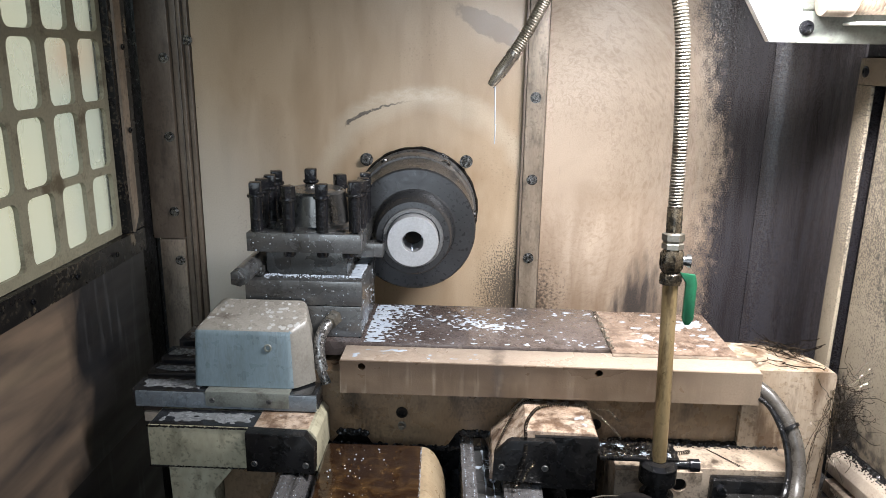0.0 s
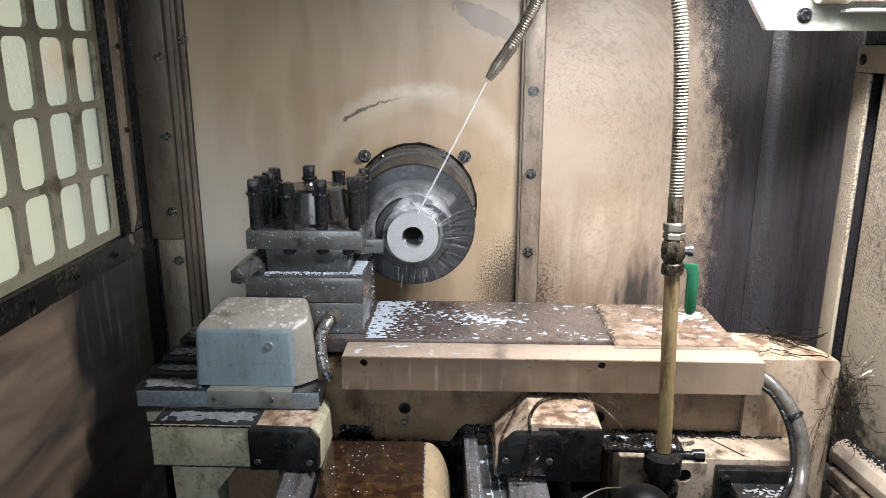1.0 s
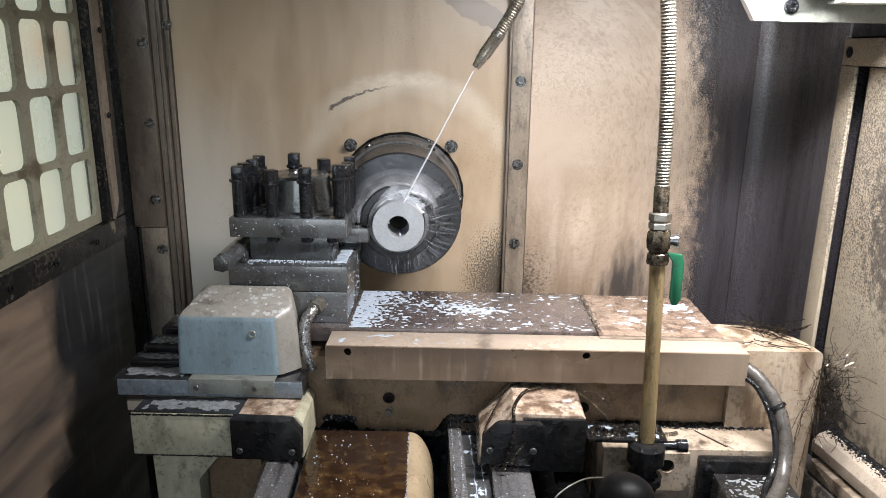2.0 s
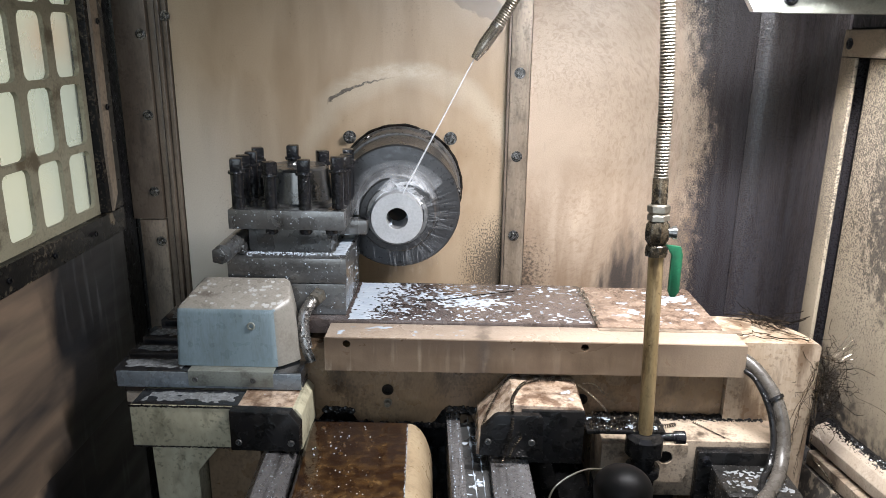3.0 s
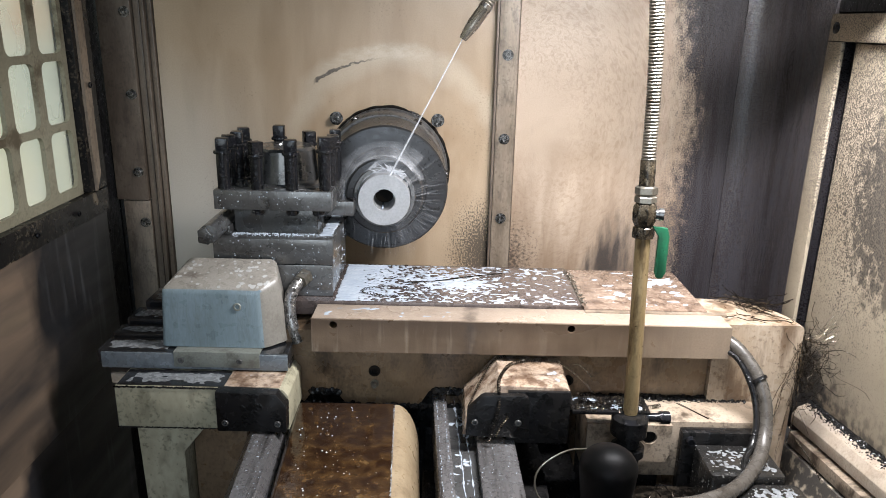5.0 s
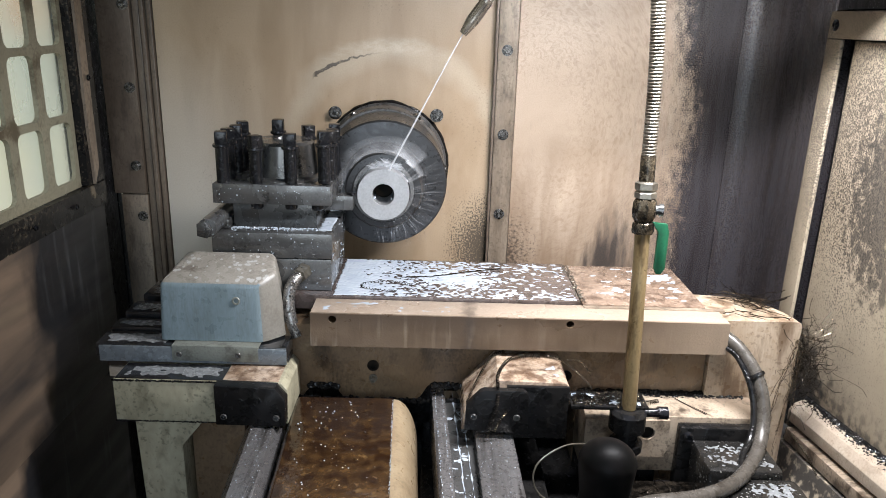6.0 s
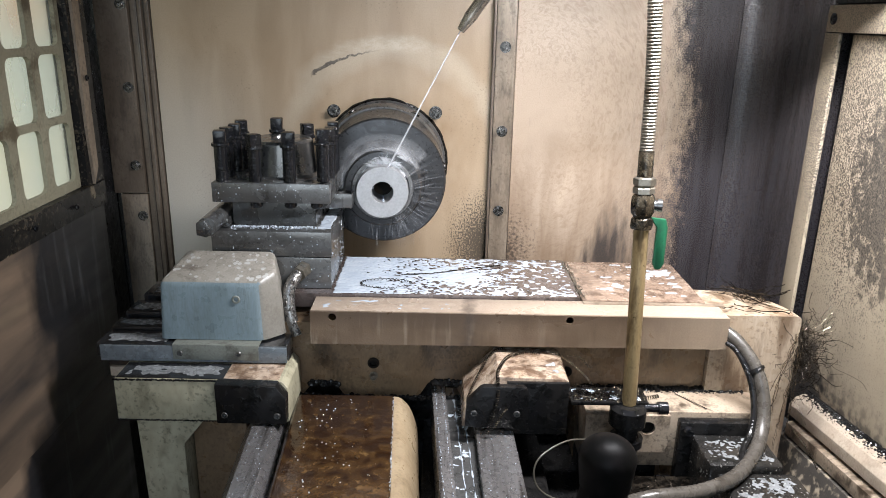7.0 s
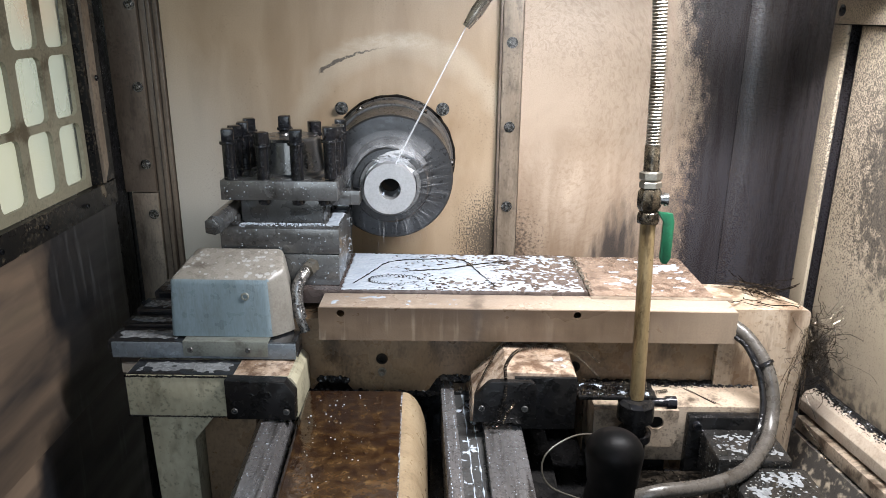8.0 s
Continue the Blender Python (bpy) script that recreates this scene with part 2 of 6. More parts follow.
def oily_door_steel():
    n = Nodes("oil_streaked_brown_steel")
    v = n.stretch(1, 0.5, 3.0)
    a = n.noise(6, 6, v, 0.4)
    c = n.mix(n.ramp(a, 0.35, 0.65), (0.23, 0.165, 0.115), (0.045, 0.038, 0.035))
    c = n.mix(n.ramp(n.noise(3.5, 3, v, 0.3), 0.52, 0.66), c, (0.24, 0.18, 0.12))
    x, y, z = n.xyz()
    # Blackens towards the door's far end and lower down, with a ragged edge.
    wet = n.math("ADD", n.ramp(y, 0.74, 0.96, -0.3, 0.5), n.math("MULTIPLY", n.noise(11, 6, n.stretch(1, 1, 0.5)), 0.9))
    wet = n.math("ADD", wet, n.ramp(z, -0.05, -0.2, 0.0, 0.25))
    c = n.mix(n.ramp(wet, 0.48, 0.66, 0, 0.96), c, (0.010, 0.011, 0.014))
    run = n.math("MULTIPLY", n.ramp(n.noise(60, 5, n.stretch(1, 1.3, 0.12), 0.2), 0.56, 0.7), n.ramp(wet, 0.6, 0.8))
    c = n.mix(n.math("MULTIPLY", run, 0.35), c, (0.12, 0.125, 0.13))
    return n.done(c, n.ramp(n.noise(12, 4, v), 0.3, 0.7, 0.3, 0.5), 0.15, n.noise(30, 4, v), 0.1)


def brown_oil_top():
    n = Nodes("brown_oil_film_on_cream_paint")
    x, y, z = n.xyz()
    a = n.noise(70, 12, None, 0.2)
    k = n.math("ADD", a, n.ramp(y, 0.60, 0.82, 0.08, -0.16))
    c = n.mix(n.ramp(k, 0.36, 0.74), (0.016, 0.007, 0.003), (0.07, 0.036, 0.012))
    c = n.mix(n.ramp(n.noise(190, 8), 0.5, 0.7, 0, 0.7), c, (0.02, 0.008, 0.003))
    c = n.mix(n.math("MULTIPLY", n.ramp(n.noise(110, 9), 0.58, 0.7, 0, 0.5), n.ramp(k, 0.44, 0.6)), c, (0.18, 0.11, 0.045))
    return n.done(c, n.ramp(a, 0.3, 0.7, 0.05, 0.18), 0.0, n.math("ADD", a, n.math("MULTIPLY", n.noise(190, 3), 0.25)), 0.5, 0.002)


def coolant_white():
    n = Nodes("milky_coolant")
    c = n.mix(n.ramp(n.noise(30, 4), 0.3, 0.7), (0.34, 0.39, 0.45), (0.42, 0.46, 0.51))
    return n.done(c, 0.1, 0.0, n.noise(120, 3), 0.06)


def guard_sheet():
    """Cream sheet browned by oil, with runs down its face and one dark weld mark."""
    n = Nodes("rust_streaked_cream_sheet")
    x, y, z = n.xyz()
    cloud = n.noise(9, 7, n.stretch(1, 1, 1.6), 0.4)
    c = n.mix(n.ramp(cloud, 0.3, 0.7), (0.195, 0.14, 0.094), (0.088, 0.058, 0.036))
    runs = n.math("MULTIPLY", n.ramp(n.noise(55, 6, n.stretch(1, 1, 0.16), 0.2), 0.48, 0.68), n.ramp(cloud, 0.35, 0.6, 0.25, 0.9))
    c = n.mix(n.math("MULTIPLY", runs, 0.8), c, (0.075, 0.048, 0.03))
    wash = n.math("MULTIPLY", n.ramp(n.noise(75, 5, n.stretch(1, 1, 0.1), 0.2), 0.56, 0.66), n.ramp(x, 0.12, -0.1, 0.1, 0.45))
    c = n.mix(wash, c, (0.42, 0.35, 0.27))
    hem = n.ramp(n.math("ADD", z, n.math("MULTIPLY", n.noise(70, 5), 0.012)), -0.022, -0.002, 0.0, 0.75)
    c = n.mix(n.math("MULTIPLY", hem, n.ramp(y, 0.8465, 0.845)), c, (0.07, 0.047, 0.032))
    # Top flange paler than the face: overhead light put into the paint.
    c = n.mix(n.math("MULTIPLY", n.ramp(y, 0.845, 0.8465), 0.55), c, (0.44, 0.36, 0.29))
    weld = n.math("ADD", n.math("ABSOLUTE", n.math("SUBTRACT", x, 0.047)), n.math("MULTIPLY", n.math("SUBTRACT", n.noise(80, 6), 0.5), 0.03))
    c = n.mix(n.ramp(weld, 0.012, 0.0, 0, 0.7), c, (0.055, 0.042, 0.035))
    # Paler towards the right end, the lamp's stronger light there painted in.
    pale = n.ramp(x, 0.25, 0.36, 0.0, 0.45)
    c = n.mix(pale, c, (0.38, 0.295, 0.215))
    fine = n.noise(380, 3)
    c = n.mix(n.ramp(fine, 0.4, 0.75, 0, 0.25), c, (0.12, 0.08, 0.05))
    return n.done(c, n.ramp(cloud, 0.3, 0.7, 0.22, 0.42), 0.0, n.math("ADD", fine, cloud), 0.25)


def mist(name, reach, thick, fine=9.0, lo=0.42, hi=0.75):
    """Drifting coolant spray: see-through, in rays from the part's own centre, thinning outwards."""
    n = Nodes(name)
    n.co = n.t.nodes.new("ShaderNodeTexCoord").outputs["Object"]
    x, y, z = n.xyz()
    rad = n.math("SQRT", n.math("ADD", n.math("MULTIPLY", x, x), n.math("MULTIPLY", z, z)))
    comb = n.t.nodes.new("ShaderNodeCombineXYZ")
    n.put(comb, 0, n.math("MULTIPLY", n.math("DIVIDE", x, rad), fine)), n.put(comb, 1, n.math("MULTIPLY", n.math("DIVIDE", z, rad), fine))
    n.put(comb, 2, n.math("MULTIPLY", rad, 14.0))
    rays = n.ramp(n.noise(1.0, 5, comb.outputs[0]), lo, hi)
    soft = n.ramp(rad, reach, 0.036)
    n.put(n.b, "Alpha", n.math("MINIMUM", n.math("MULTIPLY", n.math("MULTIPLY", rays, soft), thick), 0.9))
    return n.done((0.80, 0.82, 0.85), 0.5)


def thin_liquid(name, alpha):
    n = Nodes(name)
    n.b.inputs["Alpha"].default_value = alpha
    return n.done((0.72, 0.74, 0.77), 0.2)


def glow_backdrop():
    n = Nodes("workshop_beyond_window")
    x, y, z = n.xyz()
    c = n.mix(n.ramp(n.noise(3.4, 3), 0.35, 0.65), (0.92, 0.88, 0.66), (0.76, 0.79, 0.66))
    c = n.mix(n.ramp(n.noise(5.0, 2), 0.55, 0.7, 0, 0.7), c, (0.9, 0.86, 0.74))
    oy, oz = n.math("SUBTRACT", y, 2.884), n.math("SUBTRACT", z, 0.349)
    band = n.math("ADD", n.math("ABSOLUTE", oy), n.math("MULTIPLY", n.math("SUBTRACT", n.noise(4.0, 4), 0.5), 0.3))
    c = n.mix(n.ramp(band, 0.119, 0.064, 0, 0.75), c, (0.46, 0.55, 0.53))
    d = n.math("SQRT", n.math("ADD", n.math("MULTIPLY", oy, oy), n.math("MULTIPLY", oz, oz)))
    c = n.mix(n.ramp(d, 0.15, 0.04, 0, 0.8), c, (0.85, 0.42, 0.22))
    e = n.t.nodes.new("ShaderNodeEmission")
    n.link(c, e.inputs[0])
    e.inputs[1].default_value = 0.72
    n.link(e.outputs[0], n.t.nodes["Material Output"].inputs[0])
    return n.m


def pane_plastic():
    n = Nodes("scratched_clear_plastic")
    n.b.inputs["Transmission Weight"].default_value = 0.92
    n.b.inputs["IOR"].default_value = 1.06
    return n.done((0.92, 0.95, 0.9), n.ramp(n.noise(14, 3, n.stretch(1, 1, 0.4)), 0.3, 0.7, 0.22, 0.32))


MAT_WALL_L, MAT_WALL_R = wall_left_panel_paint(), wall_right_panel_paint()
MAT_PITTED, MAT_DOOR, MAT_BROWN = pitted_panel_paint(), oily_door_steel(), brown_oil_top()
MAT_FAINT = thin_liquid("thin_coolant_mist", 0.05)
MAT_MIST, MAT_JET = thin_liquid("coolant_mist", 0.075), thin_liquid("coolant_jet_liquid", 0.36)
MAT_FROTH = thin_liquid("white_coolant_froth", 0.5)
MAT_RAYS, MAT_VEIL, MAT_FAN = mist("coolant_rays", 0.096, 0.22, 24.0, 0.5, 0.7), mist("coolant_veil", 0.09, 0.55, 2.5, 0.2, 0.75), mist("coolant_fan", 0.066, 1.0, 3.5, 0.15, 0.6)
MAT_COOLANT, MAT_BACKDROP, MAT_PANE = coolant_white(), glow_backdrop(), pane_plastic()
MAT_STRIP = worn("stained_steel_strip", (0.33, 0.265, 0.2), (0.21, 0.16, 0.115), 0.4, 0.2, 30, (0.05, 0.037, 0.027), 0.54, 0.3, streak=(1, 1, 0.3), most=0.75)
MAT_STRIP_DARK = worn("grimy_brown_strip", (0.215, 0.17, 0.13), (0.13, 0.097, 0.072), 0.42, 0.2, 26, (0.05, 0.038, 0.03), 0.56, 0.3, streak=(1, 1, 0.3), most=0.75)
MAT_CREAM = worn("dirty_cream_paint", (0.38, 0.31, 0.235), (0.25, 0.185, 0.13), 0.4, 0.0, 18, (0.055, 0.038, 0.025), 0.56, 0.16, spots=0.6)
MAT_CREAM_PALE = worn("pale_cream_paint", (0.50, 0.43, 0.35), (0.37, 0.295, 0.225), 0.4, 0.0, 16, (0.12, 0.085, 0.055), 0.58, 0.3, most=0.6)
MAT_CREAM_GREEN = worn("greenish_cream_paint", (0.42, 0.39, 0.28), (0.32, 0.29, 0.2), 0.42, 0.0, 20, (0.07, 0.065, 0.038), 0.6, 0.2, fine=160, most=0.6, spots=0.55, streak=(1, 1, 0.5))
MAT_BLOCK = worn("rust_stained_cream_casting", (0.50, 0.40, 0.31), (0.29, 0.20, 0.135), 0.26, 0.0, 26, (0.09, 0.052, 0.032), 0.52, 0.16, most=0.85, spots=0.6)
MAT_LIP = worn("wet_blue_grey_steel_edge", (0.20, 0.23, 0.255), (0.13, 0.15, 0.165), 0.25, 0.3, 20, (0.04, 0.042, 0.045), 0.6, 0.15, streak=(0.4, 1, 1), coat=0.3)
MAT_GUARD = guard_sheet()
MAT_PLATE = worn("brown_stained_cover_plate", (0.30, 0.22, 0.165), (0.17, 0.115, 0.082), 0.24, 0.0, 26, (0.075, 0.048, 0.034), 0.54, 0.16, most=0.8, spots=0.5)
MAT_SCUM = worn("grey_dried_coolant", (0.21, 0.22, 0.228), (0.15, 0.156, 0.158), 0.26, 0.0, 40, (0.07, 0.07, 0.07), 0.58, 0.2)
MAT_END = worn("drip_streaked_cream_paint", (0.47, 0.385, 0.295), (0.31, 0.225, 0.15), 0.34, 0.0, 22, (0.10, 0.058, 0.032), 0.51, 0.16, streak=(1, 1, 0.22), most=0.75, spots=0.5)
MAT_SHELL = worn("yellowed_cream_paint", (0.34, 0.265, 0.17), (0.26, 0.19, 0.115), 0.35, 0.0, 14, (0.1, 0.065, 0.035), 0.58, 0.3, most=0.7)
MAT_APRON = worn("oily_brown_casting", (0.25, 0.17, 0.10), (0.12, 0.078, 0.046), 0.32, 0.0, 9, (0.022, 0.015, 0.01), 0.56, 0.2, spots=0.35, streak=(1, 1, 0.45))
MAT_BLACK = worn("black_oily_steel", (0.008, 0.008, 0.009), (0.014, 0.013, 0.012), 0.2, 0.0, 30, (0.005, 0.005, 0.005), 0.55, coat=0.1, bump=0.4)
MAT_SOOT_RECESS = worn("soot_and_recess_black_sheet", (0.010, 0.010, 0.012), (0.018, 0.018, 0.020), 0.38, 0.0, 25, (0.006, 0.006, 0.007), 0.5, specks=0.15, speck_scale=300, bump=0.5)
MAT_SOOT_BLUE = worn("dark_blue_grey_wall", (0.040, 0.043, 0.052), (0.027, 0.028, 0.033), 0.34, 0.0, 12, (0.016, 0.016, 0.018), 0.6, 0.2, specks=0.1, speck_scale=330, speck_col=(0.16, 0.16, 0.17), bump=0.9, streak=(1, 1, 0.2), fine=260)
MAT_FRAME_BLACK = worn("black_oily_door_frame", (0.007, 0.007, 0.008), (0.013, 0.012, 0.011), 0.3, 0.0, 9, (0.16, 0.13, 0.09), 0.7, 0.03)
for _m in (MAT_FRAME_BLACK, MAT_SOOT_RECESS, MAT_BLACK):
    _m.node_tree.nodes["Principled BSDF"].inputs["Specular IOR Level"].default_value = 0.2
MAT_MESH = worn("olive_grey_window_grille", (0.30, 0.28, 0.20), (0.23, 0.21, 0.145), 0.5, 0.0, 9, (0.10, 0.08, 0.05), 0.62)
MAT_STEEL = worn("oiled_grey_steel", (0.13, 0.13, 0.128), (0.085, 0.083, 0.08), 0.28, 0.65, 9, (0.045, 0.042, 0.038), 0.66, 0.2, specks=0.10, speck_scale=240, coat=0.4)
MAT_STEEL_WET = worn("coolant_splashed_steel", (0.17, 0.17, 0.168), (0.115, 0.113, 0.11), 0.28, 0.65, 8, (0.045, 0.042, 0.038), 0.64, 0.2, specks=0.16, speck_scale=210, coat=0.4)
MAT_BOLT = worn("black_oxide_bolt", (0.006, 0.0065, 0.008), (0.013, 0.013, 0.015), 0.12, 0.0, 60, (0.004, 0.004, 0.004), 0.6, coat=0.15, bump=0.6)
MAT_SCREW = worn("oily_grey_screw", (0.26, 0.25, 0.24), (0.10, 0.095, 0.09), 0.26, 0.7, 90, (0.02, 0.018, 0.016), 0.52, coat=0.4)
MAT_CHUCK = worn("dark_turned_steel", (0.055, 0.056, 0.059), (0.043, 0.044, 0.046), 0.34, 0.6, 40, (0.03, 0.029, 0.028), 0.72, bump=0.05)
MAT_FLANGE = worn("grey_flange_steel", (0.19, 0.19, 0.19), (0.13, 0.128, 0.126), 0.36, 0.6, 30, (0.05, 0.045, 0.04), 0.62, spots=0.2)
MAT_PART = worn("fresh_turned_steel", (0.56, 0.56, 0.57), (0.5, 0.5, 0.51), 0.4, 0.7, 60, (0.4, 0.4, 0.4), 0.8, bump=0.04)
MAT_TABLE = worn("brown_stained_table_steel", (0.125, 0.10, 0.092), (0.085, 0.065, 0.058), 0.24, 0.3, 20, (0.04, 0.03, 0.026), 0.62, coat=0.5)
MAT_SLIDE = worn("dark_slide_with_drying_coolant", (0.022, 0.023, 0.026), (0.013, 0.013, 0.014), 0.14, 0.1, 20, (0.009, 0.009, 0.009), 0.55, coat=0.7)
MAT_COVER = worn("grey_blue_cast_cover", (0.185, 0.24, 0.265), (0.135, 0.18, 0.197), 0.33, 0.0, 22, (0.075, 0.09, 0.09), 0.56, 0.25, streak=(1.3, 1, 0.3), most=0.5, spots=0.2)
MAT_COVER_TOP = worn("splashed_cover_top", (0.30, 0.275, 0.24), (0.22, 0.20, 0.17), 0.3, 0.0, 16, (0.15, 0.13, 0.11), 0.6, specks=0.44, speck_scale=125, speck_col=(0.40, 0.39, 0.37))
MAT_COVER_SIDE = worn("brownish_cover_side", (0.25, 0.235, 0.205), (0.19, 0.175, 0.15), 0.4, 0.0, 16, (0.12, 0.1, 0.08), 0.6, 0.3)
MAT_HOSE = worn("ribbed_metal_hose", (0.30, 0.275, 0.23), (0.20, 0.18, 0.145), 0.38, 0.85, 20, (0.08, 0.06, 0.04), 0.62, 0.2)
MAT_BRAID = worn("braided_steel_hose", (0.36, 0.345, 0.33), (0.2, 0.19, 0.18), 0.3, 0.8, 90, (0.05, 0.045, 0.04), 0.6, fine=900, bump=0.8)
MAT_CONDUIT = worn("grey_plastic_conduit", (0.085, 0.076, 0.066), (0.055, 0.048, 0.04), 0.28, 0.1, 30, (0.03, 0.025, 0.02), 0.6, 0.2, fine=700)
MAT_BRASS = worn("dull_brass_pipe", (0.36, 0.265, 0.14), (0.26, 0.185, 0.09), 0.38, 0.5, 28, (0.10, 0.065, 0.03), 0.6, streak=(1, 1, 0.3))
MAT_BRONZE = worn("oily_bronze_fitting", (0.13, 0.105, 0.07), (0.07, 0.055, 0.04), 0.25, 0.7, 60, (0.02, 0.017, 0.013), 0.55)
MAT_GREEN = worn("green_plastic_lever", (0.012, 0.12, 0.055), (0.009, 0.085, 0.04), 0.4, 0.0, 40, (0.01, 0.03, 0.02), 0.66)
MAT_RAIL = worn("wet_ground_steel_way", (0.26, 0.25, 0.25), (0.15, 0.142, 0.14), 0.3, 0.6, 40, (0.06, 0.054, 0.05), 0.6, specks=0.10, speck_scale=260, speck_col=(0.7, 0.72, 0.75), coat=0.3, streak=(1, 0.05, 1), fine=600)
MAT_MOTOR = worn("black_motor_housing", (0.022, 0.021, 0.02), (0.014, 0.013, 0.012), 0.2, 0.0, 24, (0.008, 0.008, 0.007), 0.6, specks=0.22, speck_scale=190, speck_col=(0.2, 0.195, 0.18), coat=0.5)
MAT_WHITE = worn("white_lamp_bracket_paint", (0.8, 0.8, 0.77), (0.72, 0.71, 0.67), 0.4, 0.0, 20, (0.4, 0.36, 0.28), 0.72)
MAT_GREYGREEN = worn("grey_green_bracket", (0.20, 0.21, 0.185), (0.15, 0.155, 0.13), 0.4, 0.1, 20, (0.06, 0.055, 0.045), 0.6, 0.2)
MAT_SWARF = worn("oily_steel_swarf", (0.10, 0.08, 0.06), (0.04, 0.032, 0.026), 0.22, 0.8, 60, (0.012, 0.01, 0.008), 0.5)
MAT_CHIP = worn("bright_steel_swarf", (0.30, 0.25, 0.18), (0.14, 0.11, 0.08), 0.2, 0.9, 60, (0.03, 0.025, 0.02), 0.55)
MAT_NOZZLE = worn("oily_bronzed_nozzle", (0.34, 0.31, 0.265), (0.22, 0.195, 0.165), 0.25, 0.8, 14, (0.05, 0.043, 0.036), 0.66, 0.2, bump=0.05, spots=0.1)
MAT_CABLE = worn("dull_cream_cable", (0.07, 0.062, 0.045), (0.05, 0.043, 0.032), 0.45, 0.0, 30)
_k = Nodes("matt_black_plastic")
MAT_KNOB = _k.done(_k.mix(_k.ramp(_k.noise(60, 5), 0.45, 0.7), (0.003, 0.003, 0.003), (0.007, 0.006, 0.006)), 0.42, 0.0, _k.noise(300, 3), 0.1, spec=0.05)
# Black colour stands for the shade inside holes and the bore.
MAT_HOLE = worn("dark_void", (0.006, 0.006, 0.006), (0.01, 0.009, 0.008), 0.6)
MAT_HOLE.node_tree.nodes["Principled BSDF"].inputs["Specular IOR Level"].default_value = 0.05
MAT_BOLT.node_tree.nodes["Principled BSDF"].inputs["Specular IOR Level"].default_value = 0.3


# ---- mesh helpers ----
def box(bm, x0, x1, y0, y1, z0, z1, bev=0.0015, seg=2):
    r = bmesh.ops.create_cube(bm, size=1.0, matrix=Matrix.LocRotScale(((x0 + x1) / 2, (y0 + y1) / 2, (z0 + z1) / 2), None, (x1 - x0, y1 - y0, z1 - z0)))
    if bev > 0:
        es = {e for v in r["verts"] for e in v.link_edges}
        bmesh.ops.bevel(bm, geom=list(es), offset=bev, segments=seg, profile=0.6, affect="EDGES", clamp_overlap=True)
    return bm


def boxes(*args, bev=0.0015):
    bm = bmesh.new()
    for a in args:
        box(bm, *a, bev=bev)
    return bm


def prism(outline, axis, a, b, bev=0.0, bm=None):
    """Outline of 2D points pushed along an axis: x takes (y, z), y takes (x, z), z takes (x, y)."""
    bm = bm or bmesh.new()
    put = {"x": lambda p, w: (w, p[0], p[1]), "y": lambda p, w: (p[0], w, p[1]), "z": lambda p, w: (p[0], p[1], w)}[axis]
    lo, hi = [bm.verts.new(put(p, a)) for p in outline], [bm.verts.new(put(p, b)) for p in outline]
    n = len(outline)
    fs = [bm.faces.new(lo[::-1]), bm.faces.new(hi)] + [bm.faces.new((lo[i], lo[(i + 1) % n], hi[(i + 1) % n], hi[i])) for i in range(n)]
    bmesh.ops.recalc_face_normals(bm, faces=fs)
    if bev > 0:
        es = {e for f in fs for e in f.edges}
        bmesh.ops.bevel(bm, geom=list(es), offset=bev, segments=2, profile=0.6, affect="EDGES", clamp_overlap=True)
    return bm


def lathe(profile, at, axis, n=32, bm=None):
    """Profile of (radius, along) turned about an axis (a unit vector) through at; radius 0 closes it."""
    fresh = bm is None
    bm = bmesh.new() if fresh else bm
    ax = Vector(axis).normalized()
    u = ax.orthogonal().normalized()
    w = ax.cross(u)
    rings = []
    for r, s in profile:
        c = Vector(at) + ax * s
        if r < 1e-6:
            rings.append([bm.verts.new(c)])
        else:
            rings.append([bm.verts.new(c + (u * math.cos(k * math.tau / n) + w * math.sin(k * math.tau / n)) * r) for k in range(n)])
    fs = []
    for a, b in zip(rings, rings[1:]):
        for k in range(n):
            j = (k + 1) % n
            vs = [a[k % len(a)], a[j % len(a)], b[j % len(b)], b[k % len(b)]]
            vs = list(dict.fromkeys(vs))
            if len(vs) > 2:
                fs.append(bm.faces.new(vs))
    if fresh:
        bmesh.ops.recalc_face_normals(bm, faces=fs)
    return bm


def spline(pts, n):
    """Smooth line through points."""
    p = [Vector(q) for q in pts]
    p = [p[0] * 2 - p[1]] + p + [p[-1] * 2 - p[-2]]
    out = []
    for i in range(1, len(p) - 2):
        for k in range(n):
            t = k / n
            a, b, c, d = p[i - 1:i + 3]
            out.append(0.5 * (2 * b + (c - a) * t + (2 * a - 5 * b + 4 * c - d) * t * t + (3 * b - a - 3 * c + d) * t ** 3))
    return out + [p[-2]]


def tube(pts, radius, n=10, bm=None):
    """Tube along points; radius is a number or one per point."""
    fresh = bm is None
    bm = bmesh.new() if fresh else bm
    rad = radius if isinstance(radius, list) else [radius] * len(pts)
    u, rings = None, []
    for i, p in enumerate(pts):
        d = (pts[min(i + 1, len(pts) - 1)] - pts[max(i - 1, 0)]).normalized()
        u = d.orthogonal().normalized() if u is None else (u - d * u.dot(d)).normalized()
        w = d.cross(u)
        rings.append([bm.verts.new(p + (u * math.cos(k * math.tau / n) + w * math.sin(k * math.tau / n)) * rad[i]) for k in range(n)])
    fs = [bm.faces.new((a[k], a[(k + 1) % n], b[(k + 1) % n], b[k])) for a, b in zip(rings, rings[1:]) for k in range(n)]
    fs += [bm.faces.new(rings[0][::-1]), bm.faces.new(rings[-1])]
    if fresh:
        bmesh.ops.recalc_face_normals(bm, faces=fs)
    return bm


